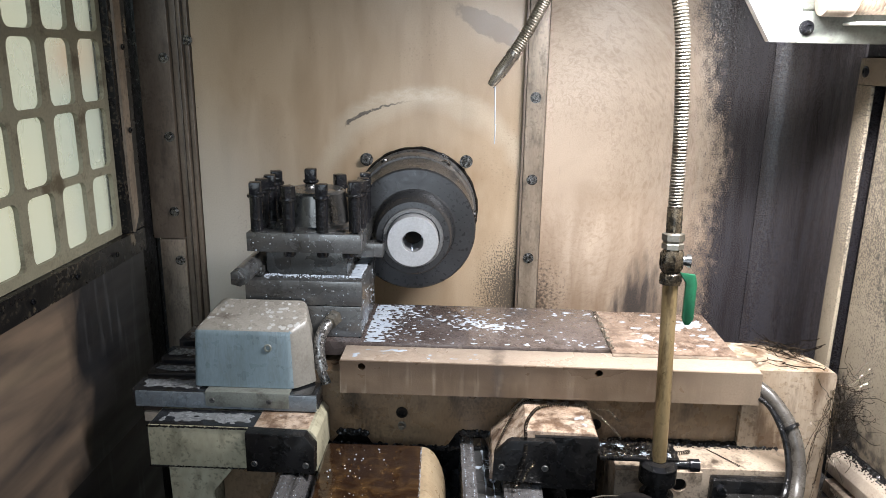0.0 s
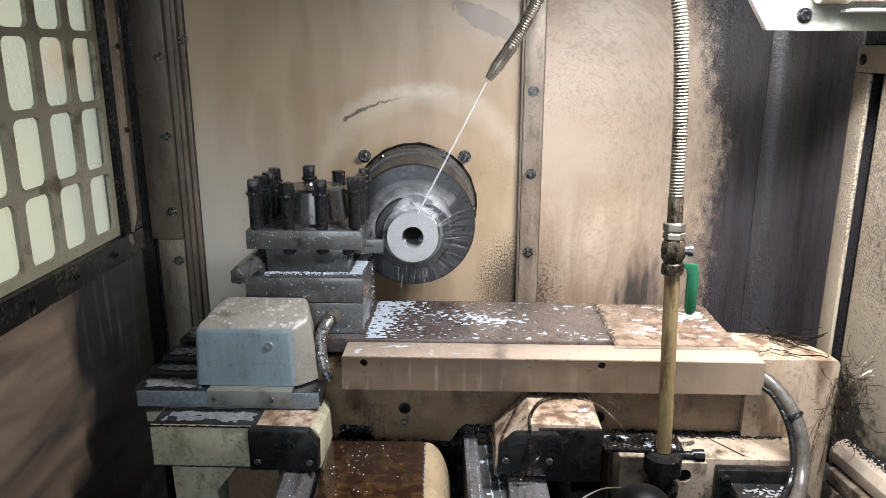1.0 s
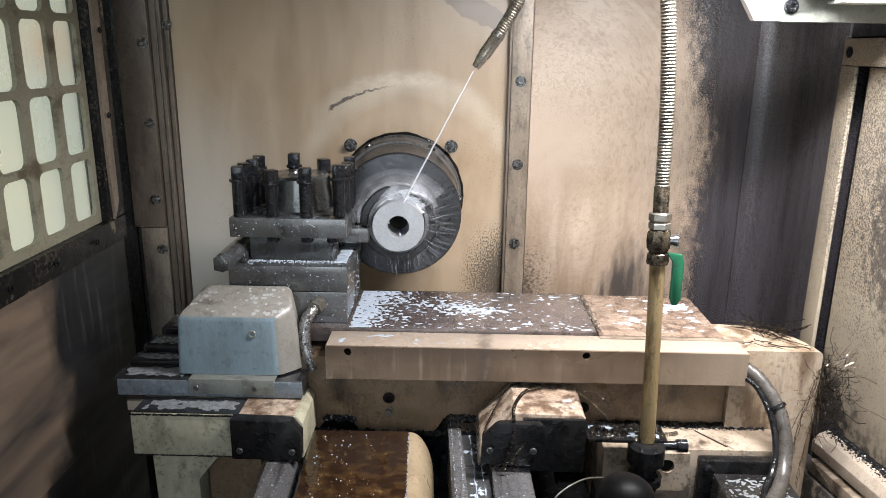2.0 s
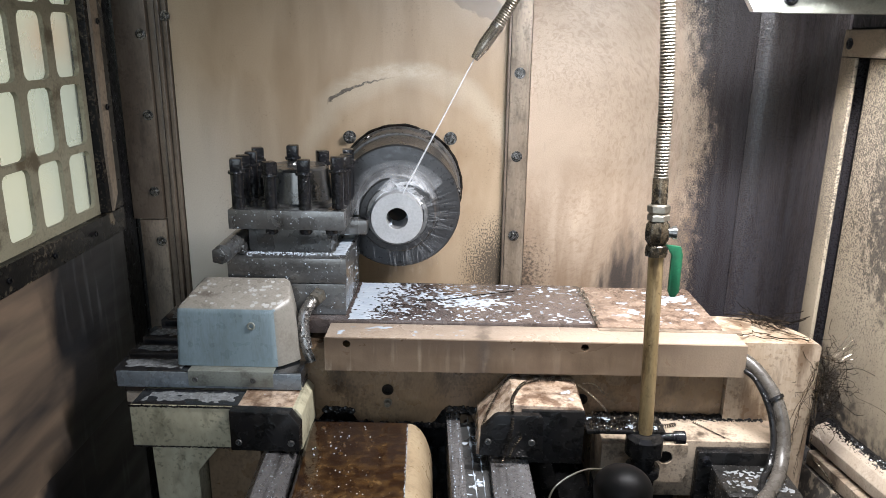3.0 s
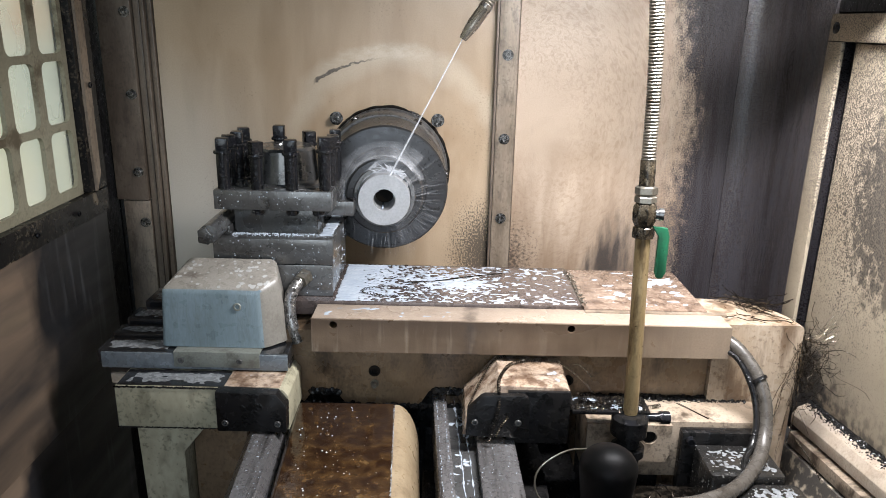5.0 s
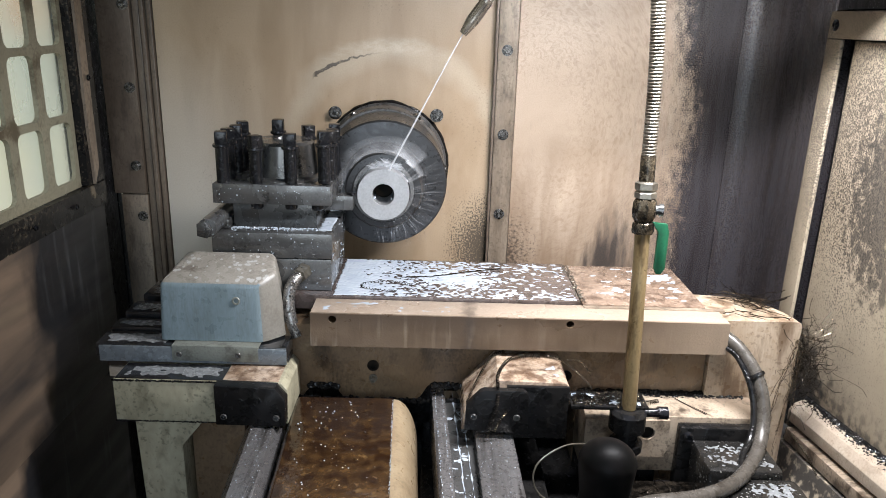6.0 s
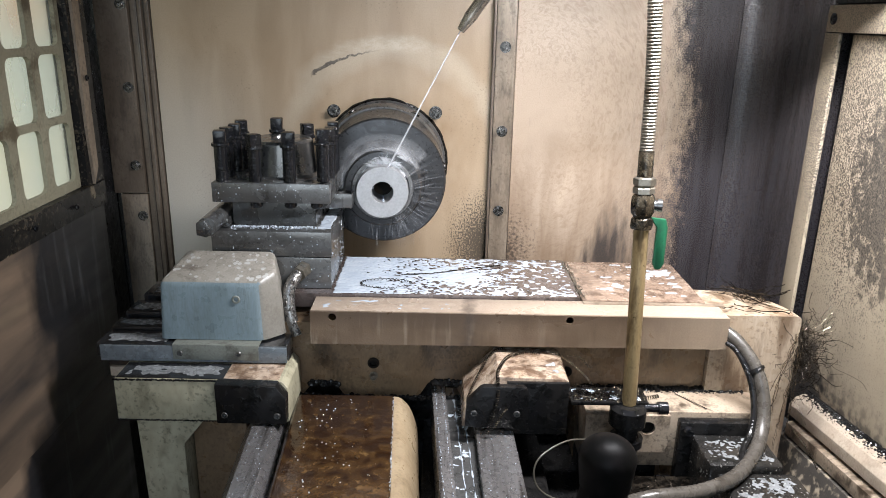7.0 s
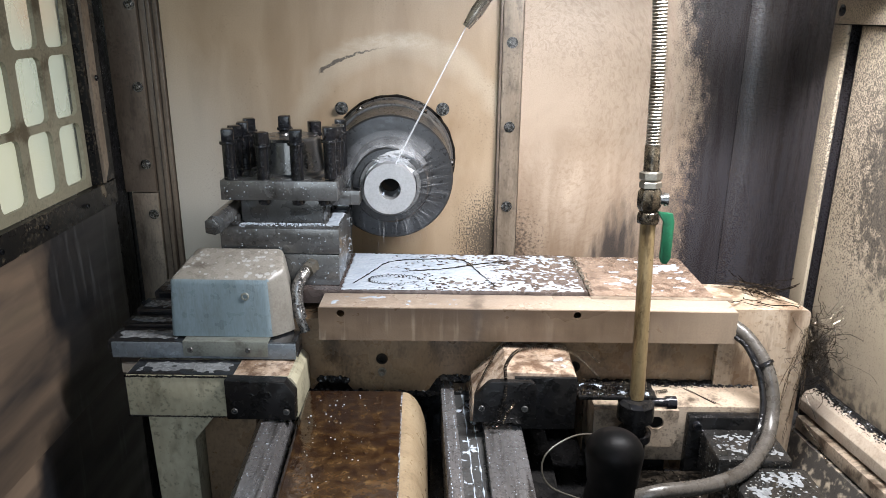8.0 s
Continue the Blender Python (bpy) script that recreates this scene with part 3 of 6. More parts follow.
def resample(pts, step):
    out, left = [pts[0]], step
    for a, b in zip(pts, pts[1:]):
        d = (b - a).length
        while d >= left and d > 0:
            a = a + (b - a) * (left / d)
            out.append(a)
            d, left = (b - a).length, step
        left -= d
    return out


def plate_with_holes(outline, holes, axis, a, b):
    """Flat plate with round holes right through: holes are (u, v, radius)."""
    bm = bmesh.new()
    put = {"x": lambda p, w: (w, p[0], p[1]), "y": lambda p, w: (p[0], w, p[1]), "z": lambda p, w: (p[0], p[1], w)}[axis]
    loops = [outline] + [[(u + r * math.cos(k * math.tau / 20), v + r * math.sin(k * math.tau / 20)) for k in range(20)] for u, v, r in holes]
    es = []
    for lp in loops:
        vs = [bm.verts.new(put(p, a)) for p in lp]
        es += [bm.edges.new((vs[i], vs[(i + 1) % len(vs)])) for i in range(len(vs))]
    bmesh.ops.triangle_fill(bm, use_beauty=True, use_dissolve=False, edges=es)
    r = bmesh.ops.extrude_face_region(bm, geom=bm.faces[:])
    move = Vector(put((0, 0), b)) - Vector(put((0, 0), a))
    bmesh.ops.translate(bm, vec=move, verts=[g for g in r["geom"] if isinstance(g, bmesh.types.BMVert)])
    bmesh.ops.recalc_face_normals(bm, faces=bm.faces[:])
    return bm


ORIGIN = {}


def thing(name, at, label, category, group="", kind=""):
    o = new(name)
    o.empty_display_size = 0.02
    o.location = at
    ORIGIN[o.name] = Vector(at)
    return tagged(o, label, category, group, kind)


def part(name, bm, material, parent=None, label="", smooth=0.6, at=None):
    """Link a bmesh (in world metres) as one mesh object under a thing or part."""
    base = Vector(at) if at else (ORIGIN[parent.name] if parent else Vector((0, 0, 0)))
    bmesh.ops.translate(bm, vec=-base, verts=bm.verts[:])
    for f in bm.faces:
        f.smooth = True
    for e in bm.edges:
        if len(e.link_faces) == 2 and e.calc_face_angle(0) > smooth:
            e.smooth = False
    me = bpy.data.meshes.new(name)
    bm.to_mesh(me)
    bm.free()
    me.materials.append(material)
    o = new(name, me)
    if parent:
        o.parent = parent
        o.location = base - ORIGIN[parent.name]
    else:
        o.location = base
    ORIGIN[o.name] = base
    if label:
        o["label"] = label
    return o


def solid(name, bm, material, label, category="", group="", kind=""):
    """A thing of one mesh."""
    c = sum((v.co for v in bm.verts), Vector()) / len(bm.verts)
    c.z = min(v.co.z for v in bm.verts)
    return tagged(part(name, bm, material, None, at=tuple(c)), label, category, group, kind)


def cap_screw(at, axis, r=0.006, h=0.005, washer=0.0095):
    bm = bmesh.new()
    prof = [(0, 0)] + ([(washer, 0), (washer, 0.0016)] if washer else [])
    prof += [(r, 0.0016), (r, h), (r * 0.85, h + 0.0008), (r * 0.55, h + 0.0008), (r * 0.5, h - 0.002), (0, h - 0.002)]
    return lathe(prof, at, axis, 18, bm)


def screw(at, axis, parent=None, r=0.006, h=0.005, washer=0.0095, mat=None, name="bolt"):
    o = part(name, cap_screw(at, axis, r, h, washer), mat or MAT_BOLT, parent, at=at)
    return o


def splay(bm, k=-0.06, y0=0.95):
    """Lean a run along y outwards a little."""
    for v in bm.verts:
        v.co.x += k * (v.co.y - y0)
    return bm


def rise(bm, k=-0.125, y0=0.95):
    """Let a run along y climb a little towards its near end."""
    for v in bm.verts:
        v.co.z += k * (v.co.y - y0)
    return bm


# ---- large structure ----
def structure():
    w = thing("wall_north", (0, 1.25, -0.7), "oil-stained cream sheet-metal headstock wall", "wall", kind="structure")
    part("left_panel", boxes((-0.485, 0.0925, 1.25, 1.27, -0.7, 0.9)), MAT_WALL_L, w)
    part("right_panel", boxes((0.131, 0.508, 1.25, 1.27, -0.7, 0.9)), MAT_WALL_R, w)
    part("seam_lip", boxes((0.0905, 0.0945, 1.236, 1.262, -0.7, 0.9), bev=0.0006), MAT_STRIP_DARK, w)
    part("joint_strip", boxes((0.0955, 0.1295, 1.2405, 1.262, -0.7, 0.9)), MAT_STRIP, w)
    for z in (0.46, 0.317, 0.175, 0.032, -0.11):
        screw((0.1115, 1.2405, z), (0, -1, 0), w, 0.0055, 0.006, 0.0095, MAT_SCREW)
    # folded edge strips on the door side
    part("edge_strip", boxes((-0.575, -0.519, 1.236, 1.258, 0.052, 0.9)), MAT_STRIP_DARK, w)
    part("edge_strip", boxes((-0.566, -0.519, 1.24, 1.262, -0.7, 0.05)), MAT_STRIP, w)
    part("edge_fold", boxes((-0.517, -0.506, 1.243, 1.262, -0.7, 0.9), (-0.504, -0.497, 1.239, 1.262, -0.7, 0.9), (-0.495, -0.487, 1.246, 1.262, -0.7, 0.9)), MAT_STRIP_DARK, w)
    for x, y, z in ((-0.530, 1.236, 0.52), (-0.529, 1.236, 0.373), (-0.530, 1.236, 0.238), (-0.532, 1.236, 0.103), (-0.530, 1.24, 0.010), (-0.49, 1.246, 0.403)):
        screw((x, y, z), (0, -1, 0), w, 0.0055, 0.005, 0.009, MAT_SCREW)
    part("corner_sheet", boxes((-0.66, -0.577, 1.252, 1.268, -0.7, 0.9)), MAT_SOOT_RECESS, w)

    r = thing("wall_east", (0.6, 0.3, -0.7), "dark soot-covered side wall with a framed speckled panel", "wall", kind="structure")
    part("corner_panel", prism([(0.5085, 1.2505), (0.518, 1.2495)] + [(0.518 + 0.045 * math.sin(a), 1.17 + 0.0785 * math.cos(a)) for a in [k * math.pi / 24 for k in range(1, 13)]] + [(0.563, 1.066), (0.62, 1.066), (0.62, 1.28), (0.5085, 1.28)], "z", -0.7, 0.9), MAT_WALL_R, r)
    part("frame_stile", boxes((0.558, 0.564, 1.026, 1.065, -0.2, 0.353)), MAT_PITTED, r)
    part("frame_rail", boxes((0.558, 0.564, -0.8, 1.065, 0.354, 0.391)), MAT_PITTED, r)
    part("panel", boxes((0.572, 0.58, -0.8, 1.014, -0.2, 0.352)), MAT_PITTED, r)
    # Black backing: shade of the recess beside the frame put into its colour.
    part("backing", boxes((0.597, 0.63, -0.8, 1.065, -0.7, 0.9)), MAT_SOOT_RECESS, r)
    part("upper_sheet", boxes((0.566, 0.596, -0.8, 1.065, 0.393, 0.9)), MAT_SOOT_RECESS, r)
    screw((0.558, 1.046, 0.372), (-1, 0, 0), r, 0.005, 0.003, 0.008)
    part("sill", rise(prism([(0.545, -0.204), (0.545, -0.188), (0.553, -0.176), (0.5715, -0.168), (0.5715, -0.204)], "y", -0.8, 0.955, 0.001)), MAT_CREAM_PALE, r)
    part("lower_rail", rise(prism([(0.538, -0.232), (0.538, -0.212), (0.5715, -0.2065), (0.5715, -0.232)], "y", -0.8, 0.94, 0.001)), MAT_CREAM, r)
    part("chip_slope", rise(prism([(0.46, -0.5), (0.535, -0.236), (0.5715, -0.236), (0.5715, -0.5)], "y", -0.8, 1.1)), MAT_PITTED, r)

    d = thing("door_1", (-0.53, 0.5, -0.6), "closed steel machine door with a grilled window and oily black frame", "door", kind="structure")
    y1 = 1.003
    cells_ = []
    for k in range(13):
        for z0 in (0.128, 0.222, 0.316, 0.410, 0.504, 0.598):
            cells_.append((y1 - 0.058 - 0.0765 * k, y1 - 0.0765 * k, z0, z0 + 0.084))
    bm = bmesh.new()
    es = []
    loops = [[(0.0, 0.115), (1.014, 0.115), (1.014, 0.70), (0.0, 0.70)]]
    for a, b, c, e in cells_:
        q, lp = 0.011, []
        if a < 0.005:
            continue
        for cx, cz, s in ((b - q, e - q, 0), (a + q, e - q, 1), (a + q, c + q, 2), (b - q, c + q, 3)):
            lp += [(cx + q * math.cos((s + k / 3) * math.pi / 2), cz + q * math.sin((s + k / 3) * math.pi / 2)) for k in range(4)]
        loops.append(lp)
    for lp in loops:
        vs = [bm.verts.new((-0.522, p[0], p[1])) for p in lp]
        es += [bm.edges.new((vs[i], vs[(i + 1) % len(vs)])) for i in range(len(vs))]
    bmesh.ops.triangle_fill(bm, use_beauty=True, use_dissolve=False, edges=es)
    g = bmesh.ops.extrude_face_region(bm, geom=bm.faces[:])
    bmesh.ops.translate(bm, vec=(-0.006, 0, 0), verts=[v for v in g["geom"] if isinstance(v, bmesh.types.BMVert)])
    bmesh.ops.recalc_face_normals(bm, faces=bm.faces[:])
    part("grille", bm, MAT_MESH, d)
    pane = part("pane", boxes((-0.536, -0.5305, 0.0, 1.012, 0.116, 0.70), bev=0), MAT_PANE, d)
    pane.visible_shadow = False
    part("frame_bottom", boxes((-0.54, -0.512, -0.2, 1.07, 0.078, 0.114)), MAT_FRAME_BLACK, d)
    part("frame_side", boxes((-0.54, -0.512, 1.016, 1.07, 0.116, 0.9)), MAT_FRAME_BLACK, d)
    part("frame_top", boxes((-0.54, -0.512, -0.2, 1.014, 0.702, 0.9)), MAT_FRAME_BLACK, d)
    part("edge_strip", prism([(1.030, 0.116), (1.046, 0.14), (1.05, 0.9), (1.028, 0.9), (1.026, 0.2)], "x", -0.5125, -0.508), MAT_STRIP, d)
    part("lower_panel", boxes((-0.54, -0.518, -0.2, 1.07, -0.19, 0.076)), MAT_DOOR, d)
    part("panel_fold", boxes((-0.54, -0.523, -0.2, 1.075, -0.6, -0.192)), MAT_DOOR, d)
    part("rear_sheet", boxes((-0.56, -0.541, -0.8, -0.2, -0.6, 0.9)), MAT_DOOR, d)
    for y, z in ((0.86, 0.096), (0.76, 0.096), (0.97, 0.096)):
        screw((-0.512, y, z), (1, 0, 0), d, 0.004, 0.003, 0.0)
    for z in (0.27, 0.39):
        screw((-0.508, 1.04, z), (1, 0, 0), d, 0.0045, 0.003, 0.0)
    # Black sheet fills the dark gap between door and edge strip.
    part("jamb", boxes((-0.60, -0.578, 1.135, 1.25, -0.7, 0.9)), MAT_SOOT_RECESS, d)

    solid("floor", boxes((-0.72, 0.64, -0.8, 1.28, -0.74, -0.7), bev=0), MAT_BLACK, "black oily chip pan under the lathe", "floor", kind="structure")
    # Roof is out of view, added to close the enclosure from above.
    solid("ceiling", boxes((-0.72, 0.64, 0.25, 1.28, 0.9, 0.93), bev=0), MAT_SOOT_BLUE, "unseen dark sheet-metal roof added over the machine enclosure", "ceiling", kind="structure")
    # Out of view: tail end added, its opening invented to let daylight in.
    e = thing("wall_south", (0, -0.8, -0.7), "unseen tail end added to the machine enclosure, with a wide opening for daylight", "wall", kind="structure")
    part("end_sheet", boxes((-0.72, 0.64, -0.83, -0.8, -0.7, -0.1), (-0.72, -0.45, -0.83, -0.8, -0.098, 0.9), (0.40, 0.64, -0.83, -0.8, -0.098, 0.9), bev=0), MAT_CREAM, e)
    solid("backdrop", boxes((-1.62, -1.6, -1.5, 7.0, -1.0, 3.0), bev=0), MAT_BACKDROP, "pale blurred workshop beyond the window", "backdrop", kind="structure")


structure()


# ---- spindle ----
CX, CZ = -0.079, 0.1165
FX = -0.0935


def spindle():
    f = thing("spindle_flange", (FX, 1.25, CZ - 0.11), "grey steel spindle flange bolted on the wall", "flange")
    at = (FX, 1.25, CZ)
    part("ring", lathe([(0, 0), (0.1075, 0), (0.1075, 0.012), (0.1045, 0.015), (0.1035, 0.05), (0.1015, 0.053), (0, 0.053)], at, (0, -1, 0), 72), MAT_FLANGE, f)
    bm = lathe([(0.1065, 0.0), (0.1115, 0.0), (0.1105, 0.003), (0.1065, 0.006)], at, (0, -1, 0), 72)
    for v in bm.verts:
        v.co += noise.noise_vector(v.co * 160) * 0.002
    part("grime_bead", bm, MAT_BLACK, f)
    for s in (-1, 1):
        screw((FX + s * 0.0885, 1.25, CZ + 0.087), (0, -1, 0), f, 0.0075, 0.014, 0.0115, MAT_SCREW)
    for a in (58, 120, 180, 0, 240, 300):
        c, s = math.cos(radians(a)), math.sin(radians(a))
        screw((FX + 0.1030 * c, 1.212, CZ + 0.1030 * s), (c, 0, s), f, 0.0068, 0.0045, 0.0085, MAT_SCREW)
    k = thing("collet_chuck", (CX, 1.13, CZ), "dark turned-steel collet chuck gripping a bored steel workpiece", "chuck")
    prof = [(0, 0.0), (0.099, 0.0), (0.0995, 0.002), (0.0985, 0.108), (0.0960, 0.1115), (0.088, 0.1125), (0.0665, 0.1145), (0.064, 0.117),
            (0.0575, 0.162), (0.0555, 0.1645), (0.047, 0.1655), (0.0455, 0.164), (0.03, 0.163), (0.03, 0.13), (0, 0.13)]
    body = part("body", lathe(prof, (CX, 1.197, CZ), (0, -1, 0), 96), MAT_CHUCK, k)
    part("nose_ring", lathe([(0.0465, 0.0), (0.0465, 0.012), (0.0455, 0.0135), (0.0405, 0.0135), (0.0400, 0.0)], (CX, 1.0430, CZ), (0, -1, 0), 64), MAT_FLANGE, k)
    w = part("workpiece", lathe([(0.0385, 0.0), (0.0385, 0.0385), (0.0378, 0.0395), (0.0165, 0.0395), (0.0158, 0.0385), (0.0156, -0.004), (0.0146, -0.006)],
                                (CX, 1.0485, CZ), (0, -1, 0), 72), MAT_PART, k, "freshly turned bored steel ring")
    part("bore_floor", lathe([(0, 0), (0.0155, 0), (0.0155, 0.001), (0, 0.001)], (CX, 1.0555, CZ), (0, -1, 0), 32), MAT_HOLE, k)
    for a in (20, 150, 265):
        c, s = math.cos(radians(a)), math.sin(radians(a))
        part("bore_streak", boxes((CX + 0.0145 * c - 0.0012, CX + 0.0145 * c + 0.0012, 1.018, 1.05, CZ + 0.0145 * s - 0.0012, CZ + 0.0145 * s + 0.0012), bev=0.0004), MAT_COOLANT, k)
    return k


CHUCK = spindle()


# ---- tool post ----
def tool_bolt(parent, x, y, top, turn):
    b = part("clamp_bolt", lathe([(0, -0.004), (0.0085, -0.004), (0.0088, 0.0)] + [p for i in range(18) for p in ((0.0088, i * 0.0026 + 0.0005), (0.0084, i * 0.0026 + 0.0018))] + [(0.0088, 0.0475), (0, 0.0475)],
                                  (x, y, top - 0.066), (0, 0, 1), 14), MAT_BOLT, parent, at=(x, y, 0.146))
    part("collar", lathe([(0, 0), (0.0112, 0), (0.0118, 0.0015), (0.0112, 0.004), (0, 0.004)], (x, y, top - 0.0205), (0, 0, 1), 18), MAT_BOLT, b)
    hd = bmesh.new()
    box(hd, -0.0082, 0.0082, -0.0082, 0.0082, 0.0, 0.0175, 0.0022)
    bmesh.ops.rotate(hd, cent=(0, 0, 0), matrix=Matrix.Rotation(radians(turn), 3, "Z"), verts=hd.verts[:])
    bmesh.ops.translate(hd, vec=(x, y, top - 0.017), verts=hd.verts[:])
    part("square_head", hd, MAT_BOLT, b)


def tool_post():
    t = thing("tool_post", (-0.222, 0.985, 0.0), "oily grey four-way tool post with black bolts, coolant-splashed", "tool post")
    part("base_block", boxes((-0.285, -0.1425, 0.914, 1.052, 0.0005, 0.0455), bev=0.0012), MAT_STEEL_WET, t)
    part("riser_block", boxes((-0.3045, -0.141, 0.9135, 1.055, 0.0465, 0.082), bev=0.0015), MAT_STEEL_WET, t)
    part("core", boxes((-0.281, -0.166, 0.943, 1.028, 0.082, 0.1185), bev=0.001), MAT_STEEL, t)
    part("clamp_plate", boxes((-0.303, -0.1435, 0.926, 1.05, 0.1185, 0.1455), bev=0.0015), MAT_STEEL_WET, t)
    part("washer", lathe([(0, 0), (0.058, 0), (0.058, 0.003), (0.051, 0.005), (0, 0.005)], (-0.219, 0.991, 0.1455), (0, 0, 1), 48), MAT_STEEL, t)
    part("centre_cap", lathe([(0, 0), (0.0475, 0), (0.0435, 0.043), (0.040, 0.0465), (0.012, 0.0475), (0.011, 0.045), (0, 0.045)], (-0.219, 0.991, 0.1505), (0, 0, 1), 48), MAT_STEEL, t)
    spots = [(-0.2905, 0.938, 0.214), (-0.2455, 0.938, 0.210), (-0.199, 0.938, 0.2135), (-0.1535, 0.938, 0.218),
             (-0.291, 0.972, 0.213), (-0.289, 1.006, 0.213), (-0.152, 0.975, 0.213), (-0.152, 1.008, 0.211),
             (-0.288, 1.038, 0.214), (-0.236, 1.04, 0.218), (-0.192, 1.04, 0.2105), (-0.1535, 1.038, 0.214)]
    for i, (x, y, top) in enumerate(spots):
        tool_bolt(t, x, y, top, (12, 38, 4, 21, 30, 8, 44, 17, 25, 2, 33, 11)[i])
    for x in (-0.2455, -0.199, -0.163):
        part("bolt_foot", lathe([(0, 0), (0.0065, 0), (0.0085, 0.002), (0.0085, 0.008), (0, 0.008)], (x, 0.936, 0.1105), (0, 0, 1), 16), MAT_BOLT, t)
    cut = part("cutting_tool", boxes((-0.166, -0.1215, 0.990, 1.012, 0.0965, 0.1175), bev=0.0012), MAT_STEEL_WET, t, "steel turning tool holder")
    part("insert", prism([(-0.1225, 0.992), (-0.1185, 0.9985), (-0.1225, 1.006), (-0.132, 1.0)], "z", 0.1177, 0.1212, 0.0003), MAT_BOLT, cut)
    bar = part("boring_bar", lathe([(0, 0), (0.0125, 0.001), (0.0128, 0.02), (0.0128, 0.15), (0, 0.15)], (-0.2985, 0.879, 0.0965), (0.0, 1, 0.0), 28), MAT_STEEL_WET, t, "round steel boring bar with a cut-away tip")
    part("bar_tip", prism([(-0.309, 0.088), (-0.296, 0.085), (-0.29, 0.097), (-0.298, 0.108), (-0.309, 0.104)], "y", 0.870, 0.8795, 0.001), MAT_STEEL, bar)
    part("bar_holder", boxes((-0.3035, -0.283, 0.925, 1.04, 0.083, 0.0962)), MAT_STEEL, t)


tool_post()


# ---- coolant film ----
def film(name, x0, x1, y0, y1, z, level, step, label, seed=0.0, amp=0.0016, stretch=1.0, slope=0.0, wave=1.0, bank=0.0, mat=None, rim=0.009):
    """A pool with an uneven skin: what lies over the plate shows; the rest is under its surface."""
    nx, ny = int((x1 - x0) / step) + 1, int((y1 - y0) / step) + 1
    bm = bmesh.new()
    grid = []
    for j in range(ny):
        row = []
        for i in range(nx):
            x, y = x0 + (x1 - x0) * i / (nx - 1), y0 + (y1 - y0) * j / (ny - 1)
            q = Vector((x * 125 * stretch, y * 165 * stretch, seed))
            h = noise.noise(q) * 0.55 + noise.noise(q * 2.3) * 0.22 + noise.noise(q * 0.33) * 0.5 * wave
            h += slope * (0.5 - (x - x0) / (x1 - x0)) * 2 + bank * max(0.0, 1 - (x - x0) / (0.03 + 0.03 * noise.noise(Vector((x * 40, y * 60, 2.0)))))
            edge = min(x - x0, x1 - x, y - y0, y1 - y)
            wid = rim * (1.0 + 0.8 * noise.noise(Vector((x * 150, y * 150, seed + 5))))
            if edge < wid:
                h -= 1.6 * (1 - edge / wid)
            if edge < step * 0.5:
                h -= 0.9
            h = max(-1.3, min(h, 0.55 + 0.12 * h))
            row.append(bm.verts.new((x, y, z + level + h * amp)))
        grid.append(row)
    for a, b in zip(grid, grid[1:]):
        for i in range(nx - 1):
            bm.faces.new((a[i], a[i + 1], b[i + 1], b[i]))
    o = part(name, bm, mat or MAT_COOLANT, None, smooth=3.0, at=((x0 + x1) / 2, (y0 + y1) / 2, z))
    return tagged(o, label, "coolant", kind="stuff")


